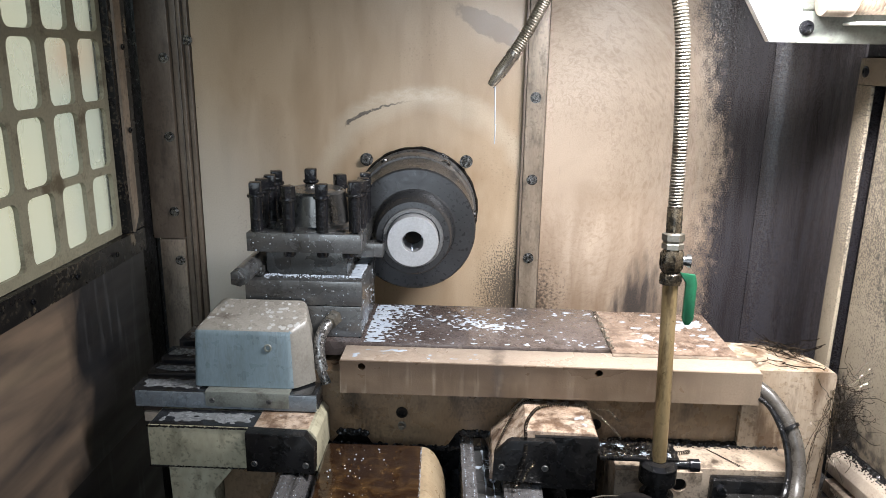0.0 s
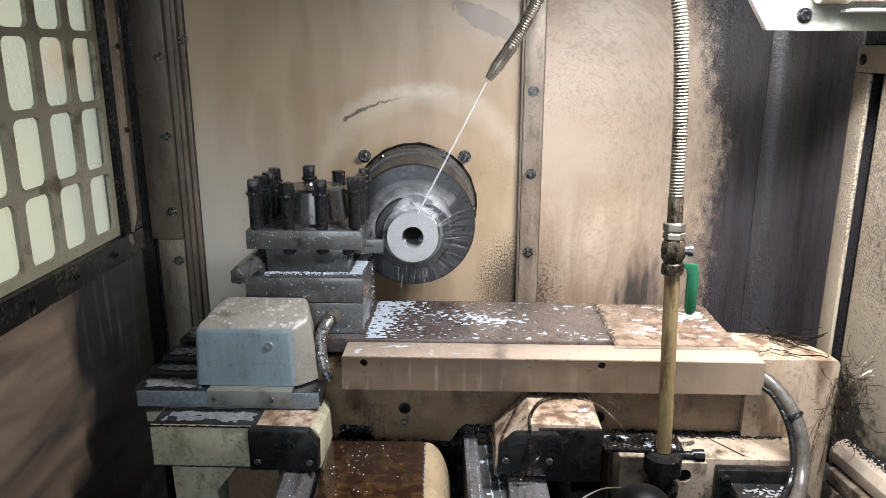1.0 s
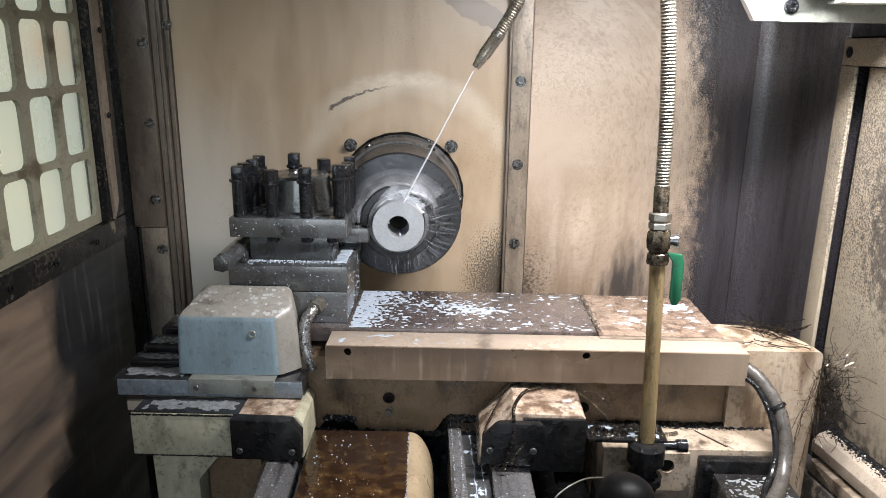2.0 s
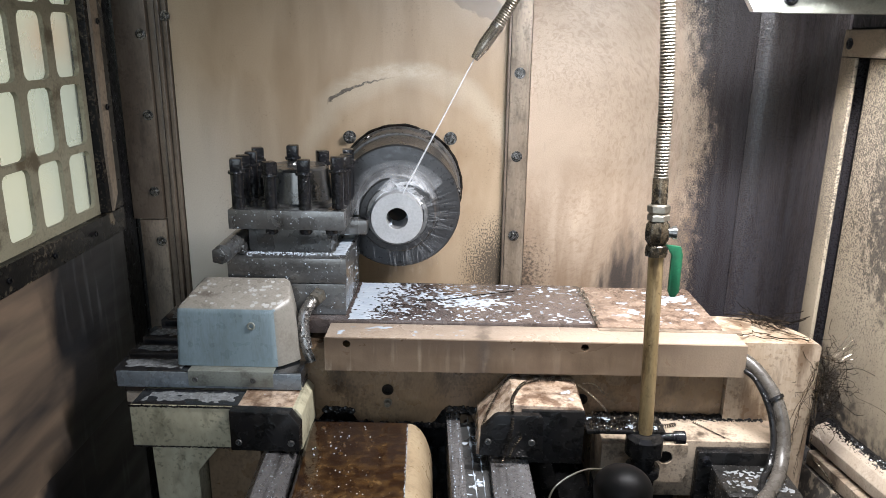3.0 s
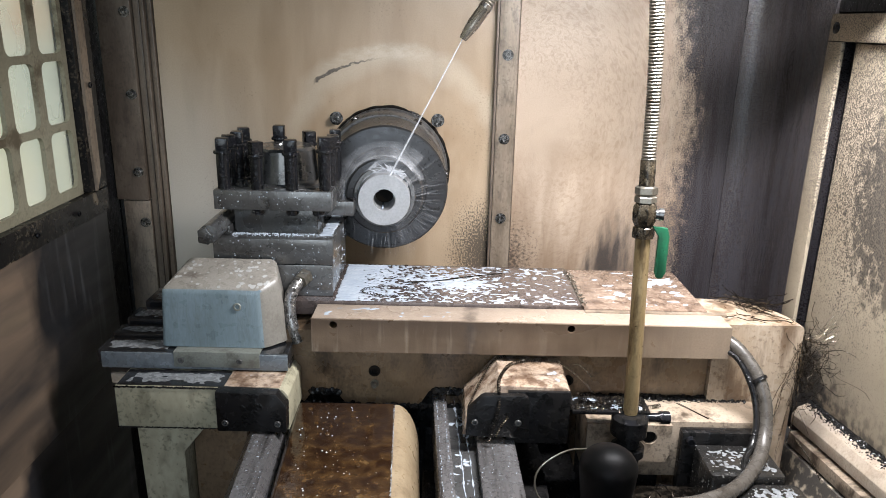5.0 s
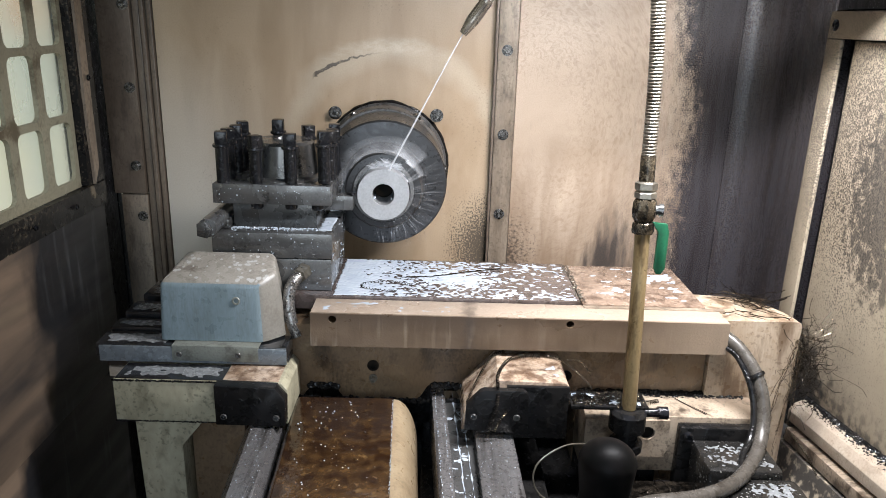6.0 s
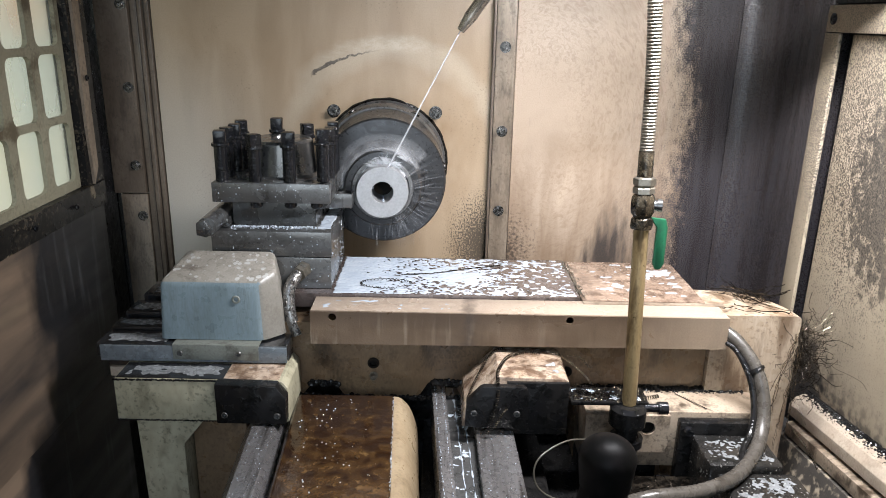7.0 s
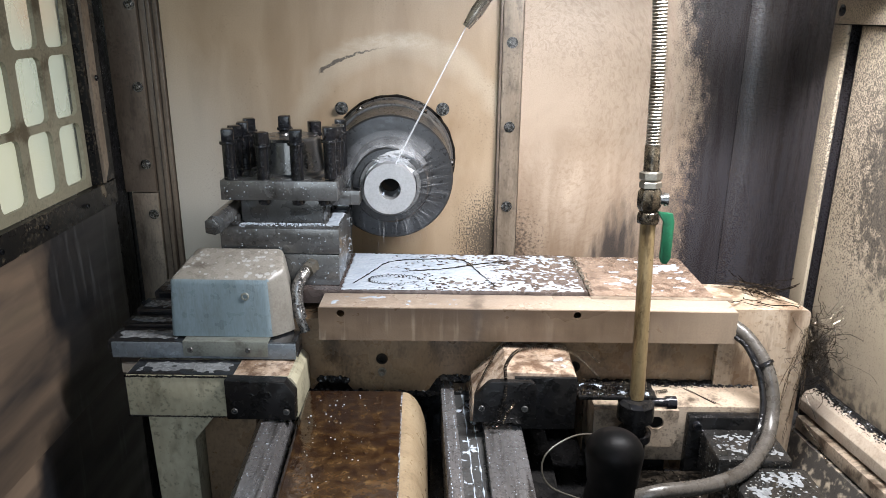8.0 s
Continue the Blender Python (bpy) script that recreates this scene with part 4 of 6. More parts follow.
def cross_slide():
    t = thing("cross_slide", (0.05, 0.95, -0.25), "oil-stained cream lathe cross slide with a brown steel table", "machine slide")
    part("table_top", boxes((-0.31, 0.201, 0.897, 1.06, -0.02, 0.0), bev=0.0008), MAT_TABLE, t)
    part("cover_plate", boxes((0.203, 0.371, 0.893, 1.058, -0.02, -0.0012), bev=0.0008), MAT_PLATE, t)
    part("cover_lip", boxes((0.203, 0.395, 0.884, 0.892, -0.02, -0.002), bev=0.0006), MAT_STRIP, t)
    arc = [(0.373, 0.955)] + [(0.40 + 0.09 * math.sin(a), 0.86 + 0.098 * math.cos(a)) for a in [k * math.pi / 16 for k in range(9)]] + [(0.373, 0.86)]
    bm = prism(arc, "z", -0.26, -0.006)
    rims = [e for e in bm.edges if all(v.co.z > -0.01 and v.co.x > 0.38 for v in e.verts)]
    bmesh.ops.bevel(bm, geom=rims, offset=0.012, segments=5, profile=0.5, affect="EDGES", clamp_overlap=True)
    part("end_cover", bm, MAT_END, t, smooth=0.8)
    # apron with the openings over the ways
    prof = [(-0.2, -0.03), (0.372, -0.03), (0.372, -0.26), (0.2, -0.26), (0.2, -0.138), (0.04, -0.138), (0.03, -0.118), (0.012, -0.112), (-0.006, -0.118), (-0.018, -0.138), (-0.12, -0.142),
            (-0.135, -0.12), (-0.165, -0.12), (-0.18, -0.14), (-0.2, -0.14)]
    part("apron", prism(prof, "y", 0.868, 1.06, 0.001), MAT_APRON, t)
    part("slide_body", boxes((-0.2, 0.2, 0.93, 1.06, -0.4, -0.145)), MAT_BLACK, t)
    for x, z in ((-0.081, -0.088), (0.183, -0.096)):
        screw((x, 0.868, z), (0, -1, 0), t, 0.008, 0.003, 0.0, MAT_HOLE, "screw_hole")
    screw((-0.081, 0.868, -0.108), (0, -1, 0), t, 0.004, 0.008, 0.006, MAT_HOSE, "grease_nipple")
    g = thing("chip_guard", (0.113, 0.85, -0.05), "rust-streaked cream bent-sheet chip guard with two holes", "guard")
    part("front_sheet", plate_with_holes([(-0.161, -0.0495), (0.387, -0.0475), (0.387, -0.0035), (-0.161, -0.0035)], [(-0.1320, -0.0112, 0.0052), (0.1780, -0.0100, 0.0050)], "y", 0.842, 0.8455), MAT_GUARD, g)
    part("top_flange", boxes((-0.161, 0.387, 0.8455, 0.8955, -0.0065, -0.0035), bev=0.0008), MAT_GUARD, g)
    part("end_tab", boxes((0.383, 0.387, 0.846, 0.885, -0.046, -0.0068), bev=0.0005), MAT_GUARD, g)


cross_slide()


def left_slide():
    t = thing("slide_extension", (-0.32, 0.92, -0.14), "dark T-slotted slide end smeared with drying coolant", "machine slide")
    part("slotted_table", boxes((-0.438, -0.19, 0.83, 0.872, -0.066, -0.0485), (-0.436, -0.19, 0.874, 0.905, -0.066, -0.044), (-0.432, -0.19, 0.912, 0.955, -0.066, -0.038), (-0.428, -0.19, 0.968, 1.03, -0.066, -0.034)), MAT_SLIDE, t)
    part("slot_floor", boxes((-0.43, -0.19, 0.84, 1.03, -0.085, -0.067)), MAT_SLIDE, t)
    part("under_block", boxes((-0.428, -0.30, 0.838, 0.99, -0.1, -0.086)), MAT_CREAM_PALE, t)
    part("front_lip", boxes((-0.432, -0.19, 0.826, 0.8295, -0.071, -0.0495), bev=0.0006), MAT_LIP, t)
    c = thing("gearbox_cover", (-0.287, 0.91, -0.066), "grey-blue cast cover with rounded edges, drop-stained top", "cover")
    bm = bmesh.new()
    n0 = [(-0.358, 0.84), (-0.222, 0.84), (-0.197, 0.866), (-0.199, 0.911), (-0.345, 0.911)]
    n1 = [(-0.356, 0.846), (-0.226, 0.846), (-0.206, 0.869), (-0.218, 0.909), (-0.336, 0.909)]
    lo = [bm.verts.new((x, y, -0.0455)) for x, y in n0]
    hi = [bm.verts.new((x, y, 0.033 + (y - 0.846) * 0.4)) for x, y in n1]
    for f in (lo[::-1], hi, *[(lo[i], lo[(i + 1) % 5], hi[(i + 1) % 5], hi[i]) for i in range(5)]):
        bm.faces.new(f)
    bmesh.ops.recalc_face_normals(bm, faces=bm.faces[:])
    es = [e for e in bm.edges if not all(v.co.z < -0.04 for v in e.verts)]
    bmesh.ops.bevel(bm, geom=es, offset=0.0075, segments=4, profile=0.5, affect="EDGES", clamp_overlap=True)
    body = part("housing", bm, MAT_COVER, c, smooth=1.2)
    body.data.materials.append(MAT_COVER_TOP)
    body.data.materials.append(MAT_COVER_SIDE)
    # Bluer front, warmer paler top and side: light by facing put into the paint.
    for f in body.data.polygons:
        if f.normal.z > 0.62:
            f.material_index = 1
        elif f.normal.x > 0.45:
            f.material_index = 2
    screw((-0.256, 0.8452, 0.010), (0, -1, 0.12), c, 0.0055, 0.002, 0.0, MAT_GREYGREEN)
    part("mounting_plate", boxes((-0.338, -0.226, 0.8255, 0.90, -0.068, -0.0462)), MAT_GREYGREEN, c)
    for x in (-0.328, -0.252):
        screw((x, 0.8255, -0.058), (0, -1, 0), c, 0.004, 0.002, 0.0, MAT_STEEL)
    h = thing("braided_hose", (-0.187, 0.89, -0.05), "short braided steel hose with a bright fitting", "hose")
    pts = spline([(-0.181, 0.914, 0.029), (-0.186, 0.9, 0.027), (-0.1945, 0.885, 0.012), (-0.1955, 0.878, -0.008), (-0.191, 0.873, -0.03), (-0.184, 0.872, -0.05)], 14)
    part("hose", tube(pts, [0.0080 + 0.00015 * (i % 2) for i in range(len(pts))], 14), MAT_BRAID, h)
    part("fitting", lathe([(0, 0), (0.0115, 0), (0.0115, 0.006), (0.0085, 0.008), (0.0105, 0.010), (0.0105, 0.019), (0, 0.019)], (-0.18, 0.915, 0.0295), (-0.25, -0.95, -0.15), 6), MAT_HOSE, h, "bright hex fitting")
    b = thing("saddle_block", (-0.289, 0.82, -0.131), "cream painted saddle block with a dark top", "block")
    bm = prism([(-0.398, -0.131), (-0.181, -0.131), (-0.181, -0.083), (-0.188, -0.074), (-0.398, -0.074)], "y", 0.782, 0.866, 0.0015)
    part("casting", bm, MAT_CREAM_GREEN, b)
    # Top is dark on the left and stained cream on the right.
    part("dark_skin", boxes((-0.396, -0.262, 0.785, 0.8255, -0.0738, -0.0728), bev=0.0003), MAT_SLIDE, b)
    part("stained_top", boxes((-0.2615, -0.192, 0.785, 0.8655, -0.0738, -0.0731), bev=0.0003), MAT_BLOCK, b)
    w = thing("way_wiper", (-0.223, 0.772, -0.125), "black bent-steel way wiper with two screws", "wiper")
    part("plate", prism([(-0.267, -0.124), (-0.181, -0.124), (-0.180, -0.088), (-0.192, -0.072), (-0.267, -0.070)], "y", 0.764, 0.7815, 0.0015), MAT_BLACK, w)
    for x in (-0.256, -0.191):
        screw((x, 0.764, -0.111), (0, -1, 0), w, 0.0042, 0.003, 0.0, MAT_STEEL)
    l = thing("saddle_bracket", (-0.34, 0.83, -0.5), "greenish cream bracket leg under the saddle, dirt-speckled", "bracket")
    part("leg", prism([(-0.382, -0.1315), (-0.288, -0.1315), (-0.323, -0.176), (-0.323, -0.5), (-0.372, -0.5)], "y", 0.797, 0.85, 0.0015), MAT_CREAM_GREEN, l)
    part("inner_web", boxes((-0.322, -0.25, 0.83, 0.86, -0.5, -0.132)), MAT_APRON, l)


left_slide()


def ways():
    r = thing("bed_way", (-0.21, 0.5, -0.2), "wet dark ground-steel bed way with coolant drops", "guide rail", "bed ways")
    part("rail", splay(prism([(-0.238, -0.2), (-0.238, -0.145), (-0.226, -0.127), (-0.198, -0.127), (-0.19, -0.14), (-0.19, -0.2)], "y", 0.1, 0.79, 0.002), -0.055, 0.8), MAT_RAIL, r)
    part("coolant_gutter", splay(boxes((-0.189, -0.1835, 0.1, 0.86, -0.2, -0.152), bev=0.001), -0.045, 0.8), MAT_STRIP, r)
    s = thing("bed_way", (0.05, 0.5, -0.2), "wet dark ground-steel bed way beside a coolant-filled groove", "guide rail", "bed ways")
    part("rail", splay(boxes((0.053, 0.101, 0.1, 0.80, -0.2, -0.13), bev=0.002), -0.028, 0.85), MAT_RAIL, s)
    part("rack", splay(boxes((-0.002, 0.0165, 0.1, 0.91, -0.2, -0.131), bev=0.002), -0.05, 0.9), MAT_RAIL, s)
    part("groove", splay(boxes((0.0175, 0.0525, 0.1, 0.90, -0.2, -0.142), bev=0.0005), -0.035, 0.85), MAT_STEEL_WET, s)
    bed = thing("bed_casting", (-0.03, 0.5, -0.6), "black oily lathe bed casting under the ways", "machine bed")
    part("casting", boxes((-0.26, 0.2, 0.1, 0.92, -0.6, -0.225), bev=0.002), MAT_BLACK, bed)
    part("way_seat", boxes((-0.245, -0.02, 0.1, 0.915, -0.224, -0.202), bev=0.002), MAT_BLACK, bed)
    part("way_seat", boxes((-0.012, 0.15, 0.1, 0.915, -0.224, -0.202), bev=0.002), MAT_BLACK, bed)
    c = thing("way_cover", (-0.11, 0.55, -0.2), "cream way cover with a glossy brown oil film on top", "cover")
    side = [(-0.05 + 0.032 * math.sin(a), -0.20 + 0.0745 * math.cos(a)) for a in [k * math.pi / 20 for k in range(1, 11)]]
    part("side_shell", splay(prism([(-0.0512, -0.1255)] + side + [(-0.0512, -0.2)], "y", 0.12, 0.842), -0.045, 0.84), MAT_SHELL, c, smooth=0.9)
    part("top_sheet", splay(prism([(-0.182, -0.2), (-0.182, -0.129), (-0.178, -0.1255), (-0.0518, -0.1245), (-0.0518, -0.2)], "y", 0.12, 0.8425, 0.0012), -0.045, 0.84), MAT_BROWN, c)


ways()


def right_blocks():
    b = thing("slide_block", (0.1, 0.82, -0.13), "cream chamfered slide block with a dark oily front", "block")
    part("casting", prism([(0.17, -0.128), (0.17, -0.064), (0.166, -0.060), (0.083, -0.058), (0.041, -0.104), (0.038, -0.128)], "y", 0.7745, 0.862, 0.0015), MAT_BLOCK, b)
    part("front_plate", boxes((0.0925, 0.170, 0.768, 0.774, -0.134, -0.0625)), MAT_BLACK, b)
    w = thing("way_wiper", (0.082, 0.76, -0.118), "black rounded way wiper bracket with two screws", "wiper")
    part("plate", prism([(0.0415, -0.119), (0.120, -0.121), (0.1185, -0.0705), (0.1165, -0.066), (0.112, -0.0635), (0.064, -0.0635), (0.059, -0.066), (0.043, -0.084)], "y", 0.758, 0.7675, 0.0012), MAT_BLACK, w)
    for x in (0.052, 0.105):
        screw((x, 0.758, -0.0985), (0, -1, 0), w, 0.0042, 0.003, 0.0, MAT_STEEL)
    k = thing("coolant_bracket", (0.22, 0.79, -0.2), "black steel bracket strewn with chips, holding the coolant pipe", "bracket")
    part("strap", boxes((0.172, 0.268, 0.762, 0.80, -0.0885, -0.0835)), MAT_BLACK, k)
    part("collar", lathe([(0, 0), (0.0225, 0), (0.0225, 0.022), (0.018, 0.027), (0, 0.027)], (0.2435, 0.765, -0.1135), (0, 0, 1), 28), MAT_BLACK, k)
    part("threaded_stub", lathe([(0, 0), (0.014, 0), (0.016, 0.02), (0.0205, 0.022), (0.0205, 0.032), (0.0145, 0.034), (0.0145, 0.05), (0, 0.05)], (0.2445, 0.765, -0.164), (0, 0, 1), 24), MAT_BLACK, k)
    part("clamp_screw", lathe([(0, 0), (0.0055, 0), (0.0055, 0.018), (0.008, 0.018), (0.008, 0.03), (0, 0.03)], (0.262, 0.765, -0.092), (1, 0, 0), 14), MAT_BOLT, k)
    l = thing("saddle_ledge", (0.31, 0.84, -0.5), "cream saddle ledge with a round hole, gritty top", "block")
    part("ledge", boxes((0.20, 0.435, 0.803, 0.8675, -0.2, -0.119)), MAT_CREAM, l)
    part("web", boxes((0.2, 0.30, 0.8045, 0.86, -0.4, -0.201)), MAT_BLACK, l)
    part("face_plate", plate_with_holes([(0.2, -0.174), (0.3045, -0.176), (0.3095, -0.165), (0.3095, -0.122), (0.2, -0.122)], [(0.2815, -0.1405, 0.0095)], "y", 0.797, 0.8025), MAT_CREAM, l)
    part("hole_shade", boxes((0.265, 0.298, 0.8026, 0.8029, -0.158, -0.123), bev=0), MAT_HOLE, l)
    bm = bmesh.new()
    for k in range(620):
        q = random.random() ** 2
        c = Vector((0.2 + 0.225 * random.random(), 0.867 - q * 0.014, -0.1192))
        r = random.uniform(0.0014, 0.0052) * (1.2 - q)
        lathe([(0, -0.001), (r, 0.0), (r * 0.7, r * 0.7), (0, r)], c, (random.uniform(-0.6, 0.6), random.uniform(-0.6, 0.6), 1), 5, bm)
    part("grime_line", bm, MAT_BLACK, l, "black oily dirt along the joint")
    m = thing("servo_motor", (0.38, 0.65, -0.5), "black square servo motor wet with coolant splashes", "motor")
    part("flange", boxes((0.319, 0.432, 0.785, 0.8015, -0.24, -0.124), bev=0.005), MAT_BLACK, m)
    part("front_body", boxes((0.334, 0.424, 0.715, 0.784, -0.24, -0.139), bev=0.006), MAT_MOTOR, m)
    part("rear_body", boxes((0.341, 0.437, 0.40, 0.713, -0.25, -0.146), bev=0.008), MAT_MOTOR, m)
    screw((0.329, 0.785, -0.134), (0, -1, 0), m, 0.006, 0.008, 0.0)
    h = thing("hand_lever", (0.18, 0.6, -0.4), "black lever with a smooth ball knob", "lever")
    part("knob", lathe([(0, 0), (0.026, 0.0), (0.029, 0.03)] + [(0.0295 * math.cos(a), 0.031 + 0.024 * math.sin(a)) for a in [k * math.pi / 20 for k in range(1, 10)]] + [(0, 0.055)], (0.179, 0.6, -0.0865), (0, 0, 1), 32), MAT_KNOB, h)
    part("shaft", tube(spline([(0.180, 0.6, -0.082), (0.172, 0.605, -0.16), (0.15, 0.61, -0.3), (0.14, 0.615, -0.4)], 8), [0.024 + 0.001 * i / 3 for i in range(25)], 16), MAT_KNOB, h)


right_blocks()


# ---- coolant pipe, valve, hose, nozzle ----
NOZ_TIP, NOZ_TOP = Vector((0.0285, 0.980, 0.3465)), Vector((0.0575, 0.980, 0.388))
JET_END = Vector((-0.069, 0.990, 0.158))


def coolant_line():
    p = thing("coolant_pipe", (0.2435, 0.766, -0.086), "brass coolant pipe with a ball valve and green lever", "pipe")
    a, b = Vector((0.2435, 0.765, -0.0862)), Vector((0.2395, 0.778, 0.137))
    part("pipe", tube(spline([a, (0.2425, 0.768, -0.02), (0.241, 0.773, 0.06), b], 6), 0.0088, 18), MAT_BRASS, p)
    up = (b - a).normalized()
    v = part("valve", lathe([(0, 0), (0.0125, 0), (0.0132, 0.004), (0.0125, 0.012), (0.0105, 0.014), (0.0135, 0.019), (0.0142, 0.027), (0.0135, 0.037), (0.0105, 0.041), (0, 0.041)], b - up * 0.002, up, 8), MAT_BRONZE, p, "oily bronze ball valve")
    part("top_nut", lathe([(0, 0), (0.0125, 0), (0.0125, 0.006), (0.0105, 0.008), (0.0128, 0.010), (0.0128, 0.017), (0.0095, 0.019), (0, 0.019)], b + up * 0.0395, up, 6), MAT_HOSE, v)
    part("stem", lathe([(0, 0), (0.006, 0), (0.006, 0.016), (0.0075, 0.016), (0.0075, 0.021), (0, 0.021)], b + up * 0.026, (1, -0.15, 0), 12), MAT_STEEL, v)
    part("lever", prism([(0.2475, 0.150), (0.2655, 0.148), (0.2685, 0.138), (0.2685, 0.094), (0.2645, 0.087), (0.2585, 0.087), (0.2555, 0.094), (0.2555, 0.138)], "y", 0.771, 0.776, 0.0012), MAT_GREEN, p, "green plastic-coated lever")
    c = b + up * 0.057
    part("ferrule", lathe([(0, 0), (0.0088, 0), (0.0088, 0.03), (0.0075, 0.032), (0, 0.032)], c, up, 20), MAT_BRONZE, p)
    line = spline([c + up * 0.03, (0.2365, 0.785, 0.30), (0.2325, 0.787, 0.37), (0.226, 0.789, 0.43), (0.212, 0.80, 0.485), (0.185, 0.84, 0.53), (0.145, 0.91, 0.525), (0.103, 0.972, 0.468), (0.076, 0.981, 0.418), NOZ_TOP], 30)
    line = resample(line, 0.0009)
    part("flexible_hose", tube(line, [(0.0073, 0.0081, 0.0084, 0.0081)[i % 4] for i in range(len(line))], 16), MAT_HOSE, p, "ribbed flexible metal hose")
    d = (NOZ_TIP - NOZ_TOP).normalized()
    ln = (NOZ_TIP - NOZ_TOP).length
    part("nozzle", lathe([(0, -0.004), (0.0088, -0.004), (0.0092, 0.0), (0.0092, 0.003), (0.0086, 0.004), (0.0088, ln * 0.55), (0.0055, ln - 0.001), (0.005, ln), (0.0026, ln), (0.0024, ln - 0.006), (0, ln - 0.006)], NOZ_TOP, d, 24), MAT_NOZZLE, p, "tapered steel coolant nozzle")


coolant_line()


def conduits():
    c = thing("cable_conduit", (0.40, 0.80, -0.2), "grey ribbed conduit with a black cable tied alongside", "conduit")
    pts = resample(spline([(0.385, 0.855, -0.024), (0.402, 0.838, -0.036), (0.418, 0.812, -0.062), (0.4225, 0.79, -0.095), (0.4135, 0.765, -0.124), (0.39, 0.73, -0.137), (0.352, 0.69, -0.139), (0.30, 0.655, -0.133), (0.235, 0.63, -0.125), (0.19, 0.64, -0.15)], 24), 0.0016)
    part("conduit", tube(pts, [0.0086 if i % 2 else 0.0084 for i in range(len(pts))], 14), MAT_CONDUIT, c)
    pts = spline([(0.383, 0.85, -0.036), (0.398, 0.832, -0.045), (0.4075, 0.805, -0.07), (0.409, 0.785, -0.1), (0.4, 0.765, -0.124), (0.383, 0.742, -0.134), (0.374, 0.72, -0.138)], 12)
    part("cable", tube(pts, 0.004, 10), MAT_BLACK, c, "black cable")
    part("cable_tie", lathe([(0.0105, 0), (0.0115, 0.0), (0.0115, 0.004), (0.0105, 0.004)], (0.4165, 0.8135, -0.0605), (0.45, -0.7, -0.75), 20), MAT_BLACK, c)
    l = thing("loose_cable", (0.14, 0.68, -0.2), "thin cream cable hanging in a loop", "cable")
    part("cable_run", tube(spline([(0.205, 0.76, -0.135), (0.165, 0.735, -0.122), (0.130, 0.71, -0.128), (0.122, 0.70, -0.148), (0.135, 0.695, -0.168), (0.175, 0.69, -0.182)], 12), 0.0011, 8), MAT_CABLE, l)


conduits()


def overhead():
    b = thing("overhead_bracket", (0.42, 0.9, 0.41), "white and grey-green lamp bracket under the roof", "bracket")
    part("white_plate", prism([(0.322, 0.475), (0.334, 0.455), (0.3635, 0.408), (0.3945, 0.408), (0.4, 0.475)], "y", 0.9, 0.915, 0.001), MAT_WHITE, b)
    part("side_plate", boxes((0.396, 0.56, 0.908, 0.922, 0.407, 0.445)), MAT_GREYGREEN, b)
    part("side_arm", boxes((0.401, 0.43, 0.908, 0.922, 0.446, 0.60)), MAT_GREYGREEN, b)
    part("hanger", boxes((0.33, 0.40, 0.9005, 0.9145, 0.476, 0.9)), MAT_WHITE, b)
    screw((0.4085, 0.908, 0.425), (0, -1, 0), b, 0.0065, 0.007, 0.009)
    part("bush", lathe([(0, 0), (0.021, 0), (0.022, 0.003), (0.022, 0.034), (0, 0.034)], (0.413, 0.885, 0.459), (1, 0, 0), 28), MAT_CREAM_PALE, b)
    part("bellows", lathe([(0, 0)] + [p for i in range(24) for p in ((0.017, i * 0.005), (0.0195, i * 0.005 + 0.0025))] + [(0, 0.122)], (0.448, 0.885, 0.459), (1, 0, 0), 24), MAT_STRIP, b)
    part("tray", boxes((0.45, 0.56, 0.868, 0.907, 0.428, 0.4315)), MAT_WHITE, b)


overhead()


# ---- swarf ----
def curl(bm, start, heading, length, radius, pitch, r=0.0007, rnd=random):
    d = Vector(heading).normalized()
    u = d.orthogonal().normalized()
    w = d.cross(u)
    pts, n = [], max(12, int(length / pitch * 8))
    bend = Vector((rnd.uniform(-1, 1), rnd.uniform(-1, 1), rnd.uniform(-0.6, 0.2))) * length * 0.35
    for i in range(n):
        s = i / n
        a = s * length / pitch * math.tau
        pts.append(Vector(start) + d * (s * length) + bend * s * s + (u * math.cos(a) + w * math.sin(a)) * radius)
    tube(pts, r, 4, bm)


